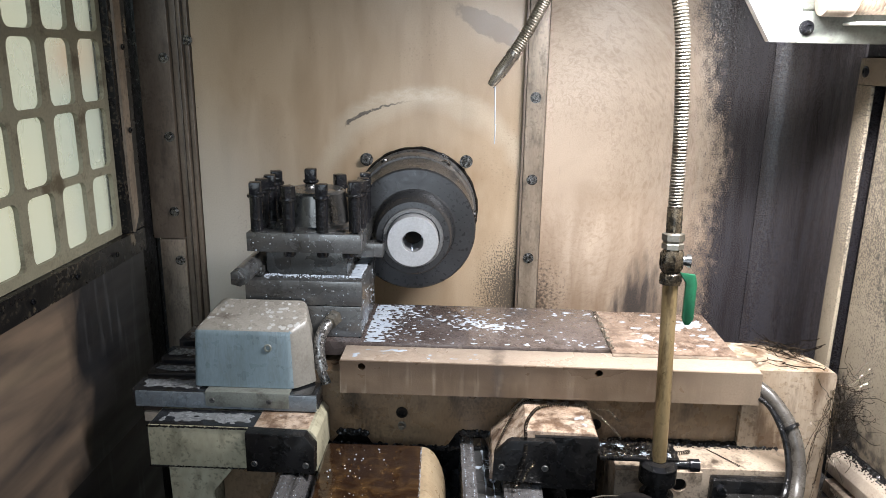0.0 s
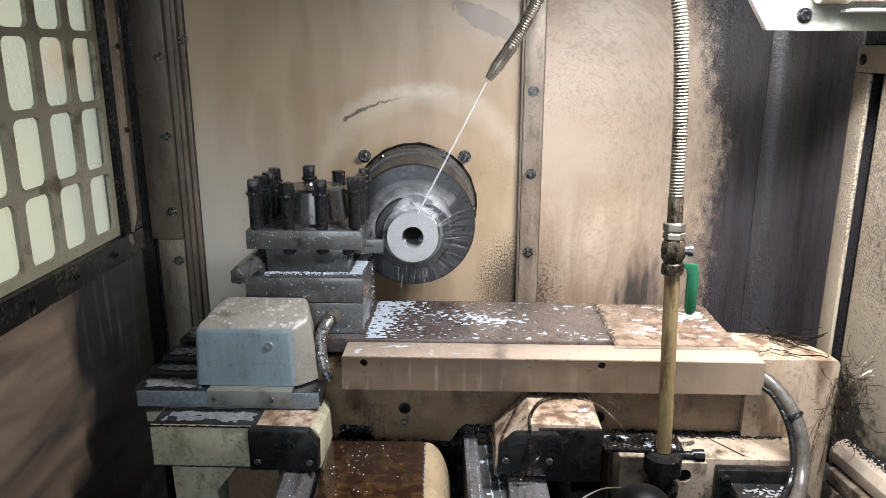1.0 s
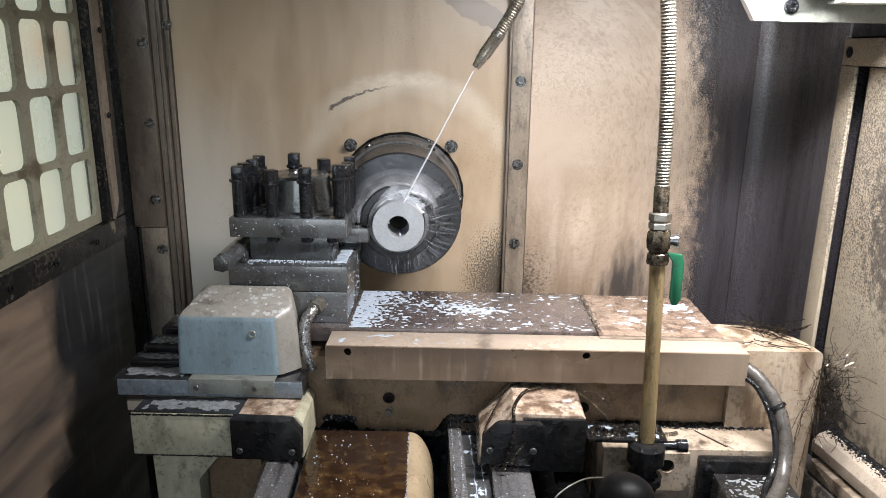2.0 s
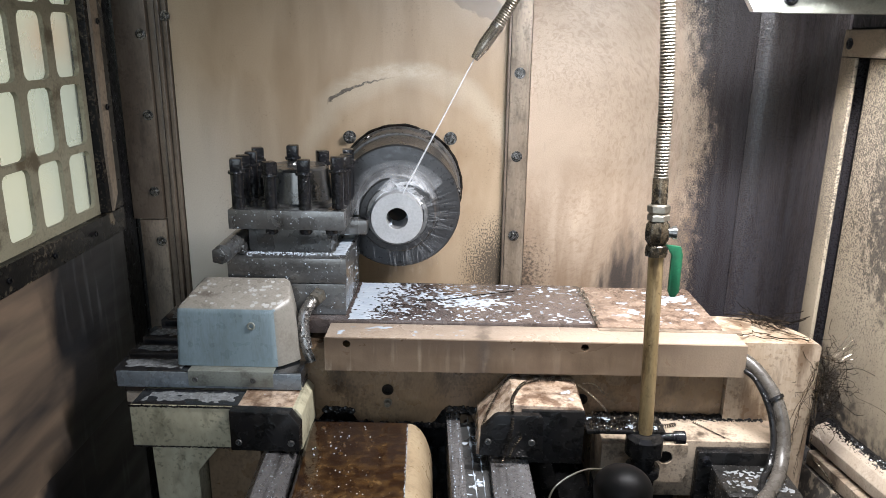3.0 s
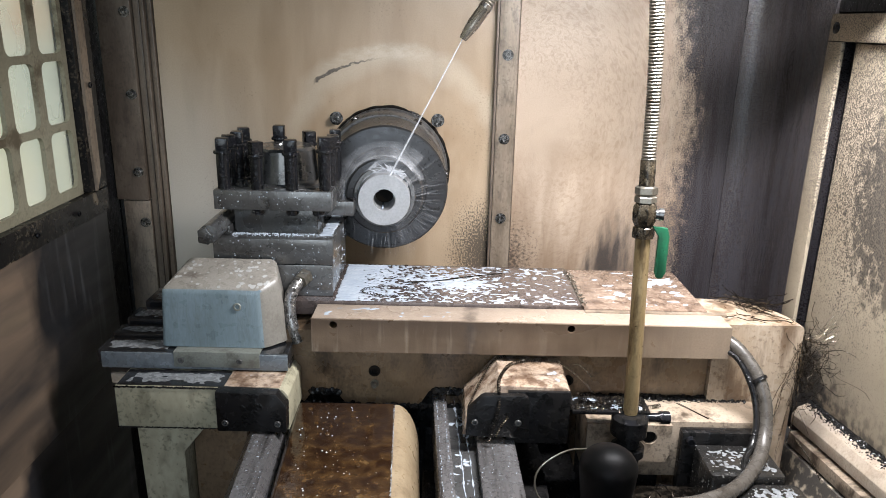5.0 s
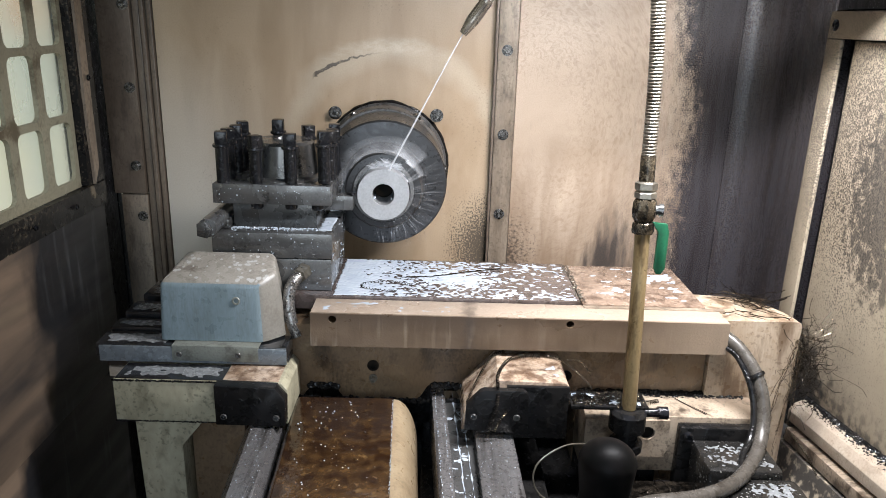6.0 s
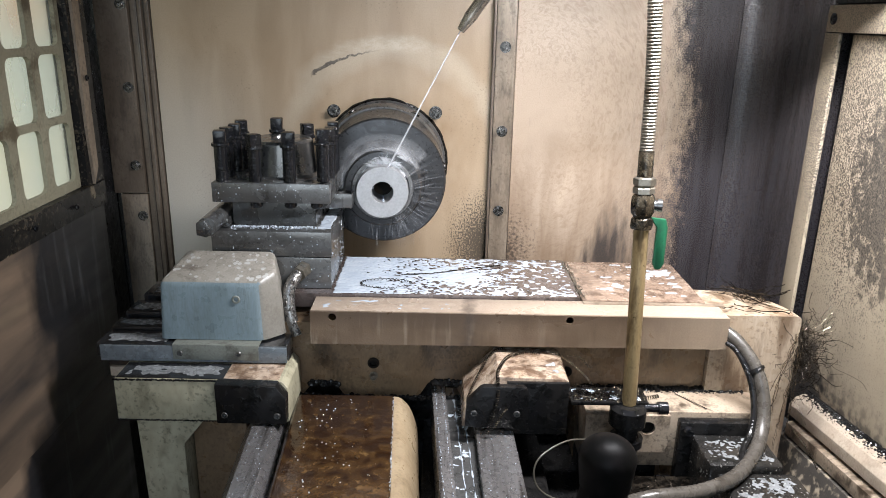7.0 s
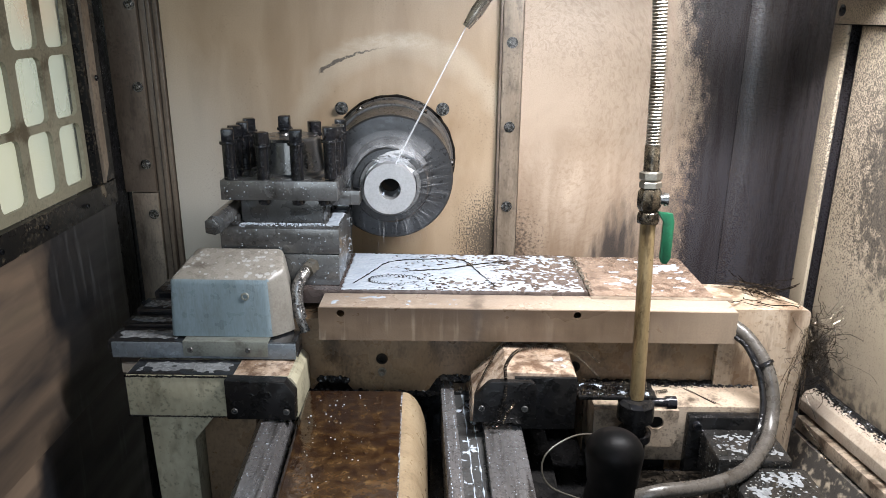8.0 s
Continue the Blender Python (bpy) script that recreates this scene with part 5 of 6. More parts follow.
def swarf():
    rnd = random.Random(5)
    bm = bmesh.new()
    for _ in range(260):
        c = Vector((rnd.gauss(0.500, 0.010), rnd.gauss(0.868, 0.018), rnd.gauss(-0.070, 0.024)))
        p = [c]
        d = Vector((rnd.uniform(-1, 1), rnd.uniform(-1, 1), rnd.uniform(-1, 1))).normalized()
        for k in range(rnd.randint(3, 6)):
            d = (d + Vector((rnd.uniform(-1, 1), rnd.uniform(-1, 1), rnd.uniform(-1, 1))) * 0.9).normalized()
            p.append(p[-1] + d * rnd.uniform(0.006, 0.013))
        tube(spline(p, 5), rnd.uniform(0.00018, 0.0004), 4, bm)
    solid("swarf_nest", bm, MAT_SWARF, "tangled nest of dark steel swarf caught beside the slide end", "swarf", kind="stuff")
    bm = bmesh.new()
    for _ in range(26):
        c = Vector((rnd.uniform(0.40, 0.475), rnd.uniform(0.88, 0.945), -0.0035))
        p, d = [c], Vector((rnd.uniform(-0.4, 1), rnd.uniform(-1, 1), 0)).normalized()
        for k in range(4):
            d = (d + Vector((rnd.uniform(-1, 1), rnd.uniform(-1, 1), 0)) * 0.6).normalized()
            p.append(p[-1] + d * rnd.uniform(0.006, 0.016) + Vector((0, 0, rnd.uniform(0, 0.004))))
        tube(spline(p, 5), rnd.uniform(0.0004, 0.0009), 4, bm)
    solid("swarf_strands", bm, MAT_SWARF, "loose dark swarf strands on the slide end", "swarf", kind="stuff")

    # long strands draped over the end cover and down its face
    bm = bmesh.new()
    for _ in range(15):
        u = rnd.uniform(-0.018, 0.018)
        a = [(0.395 + rnd.uniform(0, 0.03), 0.945 + u, -0.003), (0.435 + u, 0.925 + u, -0.002), (0.468, 0.897 + u, -0.008), (0.489, 0.872 + u * 0.5, -0.025)]
        if rnd.random() < 0.6:
            a += [(0.486 + rnd.uniform(-0.012, 0.008), 0.846, -0.05), (0.476 + u, 0.853, -0.09 - rnd.uniform(0, 0.06)), (0.47 + u, 0.85, -0.15 - rnd.uniform(0, 0.06))]
        else:
            a += [(0.52, 0.875 + u, -0.035), (0.545, 0.88 + u, -0.02 + u)]
        k0 = rnd.randint(0, 2)
        pts = [q + Vector((rnd.uniform(-1, 1), rnd.uniform(-1, 1), rnd.uniform(0, 1))) * 0.0012 for q in spline(a[k0:], 9)]
        tube(pts, rnd.uniform(0.0002, 0.00045), 4, bm)
    solid("swarf_strands", bm, MAT_CHIP, "long bronzed swarf strands draped over the slide end", "swarf", kind="stuff")

    def strand(pts, radius, label, pitch=0.0030, r=0.00055, m=None):
        """A tight spring of swarf along a bent line."""
        bm2 = bmesh.new()
        line = resample(spline(pts, 24), pitch / 9)
        out, u = [], None
        for i, q in enumerate(line):
            d = (line[min(i + 1, len(line) - 1)] - line[max(i - 1, 0)]).normalized()
            u = d.orthogonal().normalized() if u is None else (u - d * u.dot(d)).normalized()
            a = i / 9 * math.tau
            out.append(q + (u * math.cos(a) + d.cross(u) * math.sin(a)) * radius)
        tube(out, r, 4, bm2)
        solid("swarf_coil", bm2, m or MAT_SWARF, label, "swarf", "steel swarf coils")
    strand([(0.112, 0.84, -0.056), (0.128, 0.842, -0.056), (0.142, 0.84, -0.056)], 0.0022, "tight coil of steel swarf on the slide block")
    strand([(0.121, 0.843, -0.0555), (0.098, 0.826, -0.0555), (0.083, 0.79, -0.0565), (0.081, 0.766, -0.062), (0.0805, 0.7545, -0.075), (0.075, 0.752, -0.10), (0.069, 0.75, -0.124)], 0.0019, "long coil of steel swarf hanging over the wiper")
    strand([(0.092, 0.752, -0.088), (0.083, 0.751, -0.102), (0.077, 0.75, -0.116)], 0.0015, "short bright coil of swarf on the wiper", m=MAT_CHIP)
    strand([(0.095, 0.855, -0.056), (0.078, 0.845, -0.06), (0.058, 0.82, -0.083), (0.045, 0.79, -0.098)], 0.0012, "dark coil of swarf over the block's sloping side")
    strand([(0.150, 0.845, -0.057), (0.168, 0.838, -0.058), (0.19, 0.815, -0.067), (0.205, 0.80, -0.08)], 0.0016, "coil of steel swarf hanging off the slide block", m=MAT_CHIP)
    strand([(0.178, 0.84, -0.06), (0.192, 0.835, -0.058), (0.207, 0.825, -0.07)], 0.0013, "short bright coil of swarf behind the bracket", m=MAT_CHIP)
    strand([(0.274, 0.84, -0.1165), (0.29, 0.835, -0.1165), (0.305, 0.84, -0.1165)], 0.0024, "coil of steel swarf on the saddle ledge")
    strand([(0.33, 0.85, -0.1175), (0.345, 0.83, -0.1175), (0.36, 0.81, -0.1175)], 0.0009, "thin coil of steel swarf on the saddle ledge")
    strand([(0.5, 0.85, -0.17), (0.51, 0.82, -0.185), (0.515, 0.80, -0.2)], 0.0013, "coil of steel swarf beside the slide end", m=MAT_CHIP)
    # crumbs of bright chips lying thick on the bracket's strap
    bm = bmesh.new()
    for _ in range(150):
        c = (rnd.uniform(0.174, 0.265), rnd.uniform(0.764, 0.798), -0.0830)
        curl(bm, c, (rnd.uniform(-1, 1), rnd.uniform(-1, 1), 0.1), rnd.uniform(0.002, 0.006), 0.0008, 0.003, 0.0004, rnd)
    solid("swarf_crumbs", bm, MAT_CHIP, "fine bright chips strewn over the steel bracket", "swarf", kind="stuff")
    # black chip sludge along the sill of the side wall
    bm = bmesh.new()
    for _ in range(1700):
        q = rnd.random() ** 3
        y = rnd.uniform(0.55, 0.955)
        c = Vector((0.5708 - q * 0.017, y, -0.1685 - q * 0.0075 - 0.125 * (y - 0.95)))
        r = rnd.uniform(0.0010, 0.0034) * (1.15 - q)
        lathe([(0, -0.001), (r, 0.0), (r * 0.7, r * 0.7), (0, r)], c, (rnd.uniform(-0.6, 0.6), rnd.uniform(-0.6, 0.6), 1), 5, bm)
    tagged(part("chip_sludge", bm, MAT_BLACK), "black oily chip sludge lying along the sill", "sludge", kind="stuff")
    # ragged oily dirt under the slide's apron and below the saddle block
    bm = bmesh.new()
    for x0, x1, y, z, size, count in ((-0.2, 0.2, 0.8675, -0.141, 0.0042, 420), (0.03, 0.175, 0.866, -0.052, 0.003, 160), (-0.398, -0.268, 0.7815, -0.1312, 0.0011, 420), (-0.398, -0.262, 0.7815, -0.0745, 0.0014, 420), (0.0, 0.045, 0.8675, -0.117, 0.0045, 120), (-0.17, -0.13, 0.8675, -0.121, 0.0045, 100)):
        for _ in range(count):
            r = size * rnd.uniform(0.35, 1.0)
            c = Vector((rnd.uniform(x0, x1), y, z + rnd.gauss(0, size * 0.35)))
            lathe([(0, -0.001), (r, 0.0), (r * 0.75, r * 0.4), (0, r * 0.55)], c, (rnd.uniform(-0.4, 0.4), -1, rnd.uniform(-0.4, 0.4)), 6, bm)
    tagged(part("oily_dirt", bm, MAT_BLACK), "ragged black oily dirt along the machine's joints", "dirt", kind="stuff")
    bm = bmesh.new()
    for _ in range(30):
        c = (rnd.uniform(0.178, 0.23), rnd.uniform(0.767, 0.797), -0.082)
        curl(bm, c, (rnd.uniform(-1, 1), rnd.uniform(-1, 1), 0.1), rnd.uniform(0.006, 0.016), 0.0015, 0.004, 0.0006, rnd)
    solid("swarf_crumbs", bm, MAT_SWARF, "small curled chips lying on the steel bracket", "swarf", kind="stuff")
    bm = bmesh.new()
    for _ in range(40):
        c = (rnd.uniform(0.24, 0.34), rnd.uniform(0.64, 0.72), rnd.uniform(-0.2, -0.16))
        curl(bm, c, (rnd.uniform(-1, 1), rnd.uniform(-1, 1), rnd.uniform(-0.3, 0.3)), rnd.uniform(0.015, 0.03), 0.006, 0.012, 0.0007, rnd)
    box(bm, 0.2, 0.335, 0.55, 0.78, -0.25, -0.2)
    solid("swarf_heap", bm, MAT_SWARF, "heap of curly swarf lying below the conduit", "swarf", kind="stuff")


swarf()

# ---- coolant ----


def table_pool():
    """Beads over the whole table that run together: deepest along the tool post and in one patch amid the table."""
    x0, x1, y0, y1, nx, ny = -0.1405, 0.199, 0.899, 1.0585, 330, 156
    bm, grid = bmesh.new(), []
    for j in range(ny):
        row = []
        for i in range(nx):
            x, y = x0 + (x1 - x0) * i / (nx - 1), y0 + (y1 - y0) * j / (ny - 1)
            coarse = min(1.0, max(0.0, (x + 0.02) / 0.18))
            q = Vector((x * 118, y * 155, 3.0))
            h = noise.noise(q) * (0.5 + 0.15 * coarse) + noise.noise(q * 2.1) * (0.5 - 0.28 * coarse) + noise.noise(q * 0.5) * (0.15 + 0.25 * coarse)
            shore = 0.058 + 0.03 * noise.noise(Vector((y * 45, 1.0, 0.0))) + (y - 0.98) * 0.25
            h += 0.50 * max(0.0, min(1.0, 1.3 - (x - x0) / max(shore, 0.012)))
            a, b = (x - 0.03) + (y - 0.98) * 0.9, (y - 0.98)
            h += 0.5 * math.exp(-(a / 0.045) ** 2 - (b / 0.026) ** 2) - 0.34
            edge = min(x - x0, x1 - x, y - y0, y1 - y)
            if edge < 0.003:
                h -= 1.2 * (1 - edge / 0.003)
            h = max(-1.2, min(h, 0.10 + 0.12 * h))
            row.append(bm.verts.new((x, y, h * 0.0016)))
        grid.append(row)
    for a, b in zip(grid, grid[1:]):
        for i in range(nx - 1):
            bm.faces.new((a[i], a[i + 1], b[i + 1], b[i]))
    o = part("coolant_pool", bm, MAT_COOLANT, None, smooth=3.0, at=((x0 + x1) / 2, (y0 + y1) / 2, 0.0))
    return tagged(o, "milky coolant spreading over the brown table", "coolant", kind="stuff")


POOL = table_pool()
film("coolant_puddles", 0.206, 0.368, 0.9, 1.055, -0.0012, -0.0003, 0.0025, "milky coolant puddles on the cover plate", 9.0, 0.0016, 0.5, -0.1)
film("coolant_puddles", -0.434, -0.345, 0.832, 0.87, -0.0485, 0.0005, 0.0025, "drying coolant puddles on the slide", 4.0, 0.0012, 0.62, mat=MAT_SCUM)
film("coolant_puddles", -0.430, -0.33, 0.914, 0.953, -0.038, 0.0005, 0.0025, "drying coolant puddles on the slide", 5.5, 0.0012, 0.62, mat=MAT_SCUM)
film("coolant_puddles", -0.425, -0.32, 0.97, 1.028, -0.034, 0.0005, 0.003, "drying coolant puddles on the slide", 7.5, 0.0012, 0.62, mat=MAT_SCUM)
film("coolant_puddles", -0.394, -0.263, 0.7855, 0.8252, -0.0728, 0.0002, 0.0025, "drying grey coolant on the saddle block", 3.3, 0.0012, 0.3, mat=MAT_SCUM)
film("coolant_puddles", -0.258, -0.193, 0.786, 0.8255, -0.0731, -0.0003, 0.0025, "drying coolant puddles on the saddle block", 2.5, 0.0012, 0.6)
film("coolant_puddles", 0.09, 0.165, 0.785, 0.83, -0.0595, -0.0002, 0.003, "drying coolant puddles on the slide block", 6.5, 0.0012, 0.6)
film("coolant_puddles", -0.28, -0.145, 0.916, 0.943, 0.082, -0.0004, 0.0018, "coolant lying on the tool post ledge", 1.5, 0.0012, 1.2, rim=0.003)
film("coolant_puddles", -0.1645, -0.1425, 0.93, 1.05, 0.082, 0.0004, 0.0018, "coolant lying on the tool post ledge", 1.2, 0.0012, 1.0, rim=0.003)
film("coolant_puddles", -0.433, -0.34, 0.875, 0.904, -0.044, 0.0005, 0.0025, "drying coolant puddles on the slide", 6.1, 0.0012, 0.62, mat=MAT_SCUM)
film("coolant_puddles", 0.336, 0.422, 0.718, 0.782, -0.139, -0.0001, 0.0014, "drying coolant on the motor's flange", 2.9, 0.0012, 1.5, mat=MAT_SCUM)
film("coolant_puddles", 0.345, 0.432, 0.58, 0.709, -0.146, -0.0001, 0.0014, "drying coolant on the motor", 7.1, 0.0012, 1.3, mat=MAT_SCUM)
film("coolant_puddles", 0.174, 0.262, 0.764, 0.798, -0.0835, -0.0002, 0.0014, "coolant lying between chips on the bracket", 1.1, 0.0012, 1.6, rim=0.002)


def trickle(x, y0, y1, z, k, yk, wide, label, seed):
    """A narrow uneven run of coolant along the bed."""
    bm, n = bmesh.new(), 160
    rows = []
    for i in range(n):
        y = y0 + (y1 - y0) * i / (n - 1)
        w = wide * max(0.02, 0.35 + 1.1 * noise.noise(Vector((seed, y * 70, 0))) + 0.4 * noise.noise(Vector((seed, y * 230, 5))))
        c = x + k * (y - yk) + 0.0012 * noise.noise(Vector((seed + 9, y * 40, 0)))
        rows.append([bm.verts.new((c + w * u, y, z + h)) for u, h in ((-1, -0.0006), (-0.7, 0.0005), (0, 0.0009), (0.7, 0.0005), (1, -0.0006))])
    for a, b in zip(rows, rows[1:]):
        for q in range(4):
            bm.faces.new((a[q], a[q + 1], b[q + 1], b[q]))
    tagged(part("coolant_trickle", bm, MAT_COOLANT, smooth=3.0), label, "coolant", kind="stuff")


film("coolant_puddles", 0.0185, 0.05, 0.62, 0.895, -0.142, -0.0004, 0.0016, "coolant pooling in the bed groove", 8.2, 0.0014, 1.4, rim=0.003)
trickle(0.031, 0.42, 0.895, -0.142, -0.05, 0.85, 0.0026, "milky coolant running in the bed groove", 1.0)
trickle(0.0415, 0.42, 0.86, -0.142, -0.05, 0.85, 0.0018, "milky coolant running in the bed groove", 4.0)
trickle(-0.1865, 0.42, 0.86, -0.152, -0.05, 0.8, 0.0022, "milky coolant running beside the bed way", 7.0)
film("coolant_puddles", -0.155, 0.38, 0.847, 0.894, -0.0035, -0.0006, 0.003, "thin coolant patches on the guard's flange", 8.8, 0.0012, 0.8, 0.3)


def jet_and_spray():
    along = (JET_END - NOZ_TIP).normalized()
    turn = along.to_track_quat("Z", "Y").to_matrix().to_4x4()
    jet = thing("coolant_jet", tuple(NOZ_TIP), "thin white jet of coolant from the nozzle", "coolant jet")
    full = (JET_END - NOZ_TIP).length
    n, out = 6, []
    seg = full / n
    for k in range(n):
        bm = lathe([(0, -0.001), (0.0009 + 0.0001 * k, 0), (0.0010 + 0.0001 * k, seg), (0, seg + 0.001)], (0, 0, 0), (0, 0, 1), 10)
        o = part("jet_piece", bm, MAT_JET)
        o.parent = jet
        hid = Matrix.Translation((NOZ_TOP - NOZ_TIP) * 0.92) @ (NOZ_TIP - NOZ_TOP).to_track_quat("Z", "Y").to_matrix().to_4x4()
        out.append((o, hid, Matrix.Translation(along * (seg * k)) @ turn, 0.80 + 0.018 * (n - k)))
    drip = thing("coolant_drip", tuple(NOZ_TIP), "thin thread of coolant dripping off the nozzle", "coolant drip")
    dr = []
    for k in range(3):
        bm = lathe([(0, -0.001), (0.0010 - 0.0001 * k, 0), (0.0008 - 0.0001 * k, 0.026), (0, 0.027)], (0, 0, 0), (0, 0, 1), 8)
        o = part("drip_piece", bm, MAT_COOLANT)
        o.parent = drip
        hid = Matrix.Translation((NOZ_TOP - NOZ_TIP) * 0.85) @ (NOZ_TIP - NOZ_TOP).to_track_quat("Z", "Y").to_matrix().to_4x4()
        hang = Matrix.Translation((0.006 + 0.0012 * k, 0, -0.001 - 0.0255 * k)) @ pose(0, 0, 0, 0, 180 - 3 + 2 * k, 0)
        dr.append((o, hang, hid, (0.75, 0.45, 0.22)[k]))
    rnd = random.Random(11)

    def streaks(count, ang, r0, ln, lean, thick, down=False):
        """Fine threads of liquid thrown off a spinning rim; lean turns them from radial (0) towards tangential."""
        bm = bmesh.new()
        for i in range(count):
            a = radians(rnd.uniform(*ang))
            q = rnd.uniform(*r0)
            p = Vector((q * math.cos(a), rnd.uniform(-0.012, 0.018), q * math.sin(a)))
            d0 = a + radians(rnd.uniform(*lean))
            d = Vector((math.cos(d0), rnd.uniform(-0.12, 0.05), math.sin(d0)))
            n = rnd.uniform(*ln)
            if down:
                d = Vector((rnd.uniform(-0.12, 0.12), rnd.uniform(-0.05, 0.05), -1.0))
            bend = Vector((0, 0, -0.04 * n))
            pts = [p + d * (n * k / 5) + bend * (k / 5) ** 2 for k in range(6)]
            r = rnd.uniform(*thick)
            tube(pts, [r * f for f in (0.3, 1.0, 1.0, 0.8, 0.5, 0.15)], 4, bm)
        return bm

    def spray(bm, label, mat):
        o = part("coolant_spray", bm, mat)
        tagged(o, label, "coolant spray", kind="stuff")
        sprays.append(o)

    sprays = []
    def veil(depth, label, mat, r1=0.092, turn=(0, 360)):
        """A thin flared sheet of spray round the spindle's axis, deeper towards its rim."""
        bm, rings = bmesh.new(), []
        steps = 72
        for i in range(9):
            q = 0.037 + (r1 - 0.037) * i / 8
            ring = []
            for k in range(steps + 1):
                a = radians(turn[0] + (turn[1] - turn[0]) * k / steps)
                ring.append(bm.verts.new((q * math.cos(a), depth * i / 8 - 0.004 * math.sin(a * 3 + i), q * math.sin(a))))
            rings.append(ring)
        for u, w in zip(rings, rings[1:]):
            for k in range(steps):
                bm.faces.new((u[k], u[k + 1], w[k + 1], w[k]))
        spray(bm, label, mat)

    spray(streaks(60, (-80, 70), (0.040, 0.062), (0.015, 0.05), (-20, 6), (0.00025, 0.0005)), "faint coolant streaks flung off the spinning workpiece", MAT_FAINT)
    spray(streaks(36, (205, 310), (0.042, 0.085), (0.008, 0.03), (-12, 12), (0.0002, 0.0005), True), "coolant drops falling from the spinning workpiece", MAT_MIST)
    veil(0.020, "fine rays of coolant thrown off the workpiece", MAT_RAYS, 0.096, (-85, 70))
    veil(0.012, "pale coolant mist over the tool tip", MAT_VEIL, 0.082, (40, 185))
    veil(0.004, "white fan of coolant over the top of the workpiece", MAT_FAN, 0.064, (25, 150))
    bm = streaks(420, (62, 92), (0.0375, 0.043), (0.004, 0.016), (-88, -40), (0.0002, 0.0006))
    more = streaks(520, (68, 112), (0.0375, 0.043), (0.004, 0.016), (40, 88), (0.0002, 0.0006))
    me = bpy.data.meshes.new("froth")
    more.to_mesh(me)
    more.free()
    bm.from_mesh(me)
    bpy.data.meshes.remove(me)
    o = part("coolant_foam", bm, MAT_FROTH)
    tagged(o, "white coolant froth where the jet hits the workpiece", "coolant spray", kind="stuff")
    return out, dr, sprays, o


JET, DRIP, SPRAYS, FROTH = jet_and_spray()


def standing_drops():
    rnd = random.Random(8)
    n = Nodes("clear_oil_drop")
    n.b.inputs["Transmission Weight"].default_value = 0.3
    drop = n.done((0.07, 0.035, 0.012), 0.02)
    bm = bmesh.new()
    for _ in range(150):
        y = rnd.uniform(0.56, 0.835)
        x = rnd.uniform(-0.176, -0.056) - 0.045 * (y - 0.84)
        r = rnd.uniform(0.0007, 0.0018) * (1.9 if rnd.random() < 0.1 else 1.0)
        lathe([(r * 1.02, -0.001)] + [(r * math.cos(a), r * 0.55 * math.sin(a)) for a in (0.3, 0.8, 1.2)] + [(0, r * 0.55)], (x, y, -0.1252), (0, 0, 1), 9, bm)
    for _ in range(130):
        y = rnd.uniform(0.56, 0.838)
        r = rnd.uniform(0.0004, 0.0011)
        lathe([(r * 1.02, -0.001)] + [(r * math.cos(a), r * 0.7 * math.sin(a)) for a in (0.3, 0.8, 1.2)] + [(0, r * 0.7)], (-0.0528 - 0.045 * (y - 0.84) + rnd.gauss(0, 0.0006), y, -0.1247), (0, 0, 1), 8, bm)
    bmesh.ops.recalc_face_normals(bm, faces=bm.faces[:])
    tagged(part("oil_drops", bm, drop, None, smooth=2.0), "standing drops on the brown oily way cover", "drops", kind="stuff")
    bm = bmesh.new()
    for _ in range(190):
        side = rnd.random() < 0.5
        y = rnd.uniform(0.56, 0.80)
        x = (rnd.uniform(0.055, 0.098) - 0.028 * (y - 0.85)) if side else (rnd.uniform(-0.226, -0.198) - 0.055 * (y - 0.8))
        r = rnd.uniform(0.0003, 0.0009)
        lathe([(r, -0.001)] + [(r * math.cos(a), r * 0.5 * math.sin(a)) for a in (0.3, 0.8, 1.2)] + [(0, r * 0.5)], (x, y, -0.13 if side else -0.127), (0, 0, 1), 7, bm)
    # White beads on the way cover's rim and top draw its wet highlights.
    for _ in range(150):
        y = rnd.uniform(0.56, 0.838)
        r = rnd.uniform(0.0003, 0.0008)
        lathe([(r, -0.001)] + [(r * math.cos(a), r * 0.7 * math.sin(a)) for a in (0.3, 0.8, 1.2)] + [(0, r * 0.7)], (-0.0522 - 0.045 * (y - 0.84) + rnd.gauss(0, 0.0004), y, -0.1247), (0, 0, 1), 7, bm)
    for _ in range(60):
        y = rnd.uniform(0.56, 0.835)
        r = rnd.uniform(0.0004, 0.0011)
        lathe([(r, -0.001)] + [(r * math.cos(a), r * 0.6 * math.sin(a)) for a in (0.3, 0.8, 1.2)] + [(0, r * 0.6)], (rnd.uniform(-0.17, -0.06) - 0.045 * (y - 0.84), y, -0.1250), (0, 0, 1), 7, bm)
    tagged(part("drops_and_highlights", bm, MAT_COOLANT, None, smooth=2.0), "white coolant drops on the wet bed ways and painted highlights on the way cover", "drops", kind="stuff")
    bm = bmesh.new()
    for _ in range(120):
        c = Vector((rnd.gauss(0.2035, 0.0025), rnd.uniform(0.9, 1.05), -0.0005))
        curl(bm, c, (rnd.uniform(-1, 1), rnd.uniform(-1, 1), 0.2), rnd.uniform(0.002, 0.006), 0.0008, 0.004, 0.0004, rnd)
    tagged(part("swarf_crumbs", bm, MAT_HOSE, None), "fine bright chips along the joint of the table", "swarf", kind="stuff")


standing_drops()


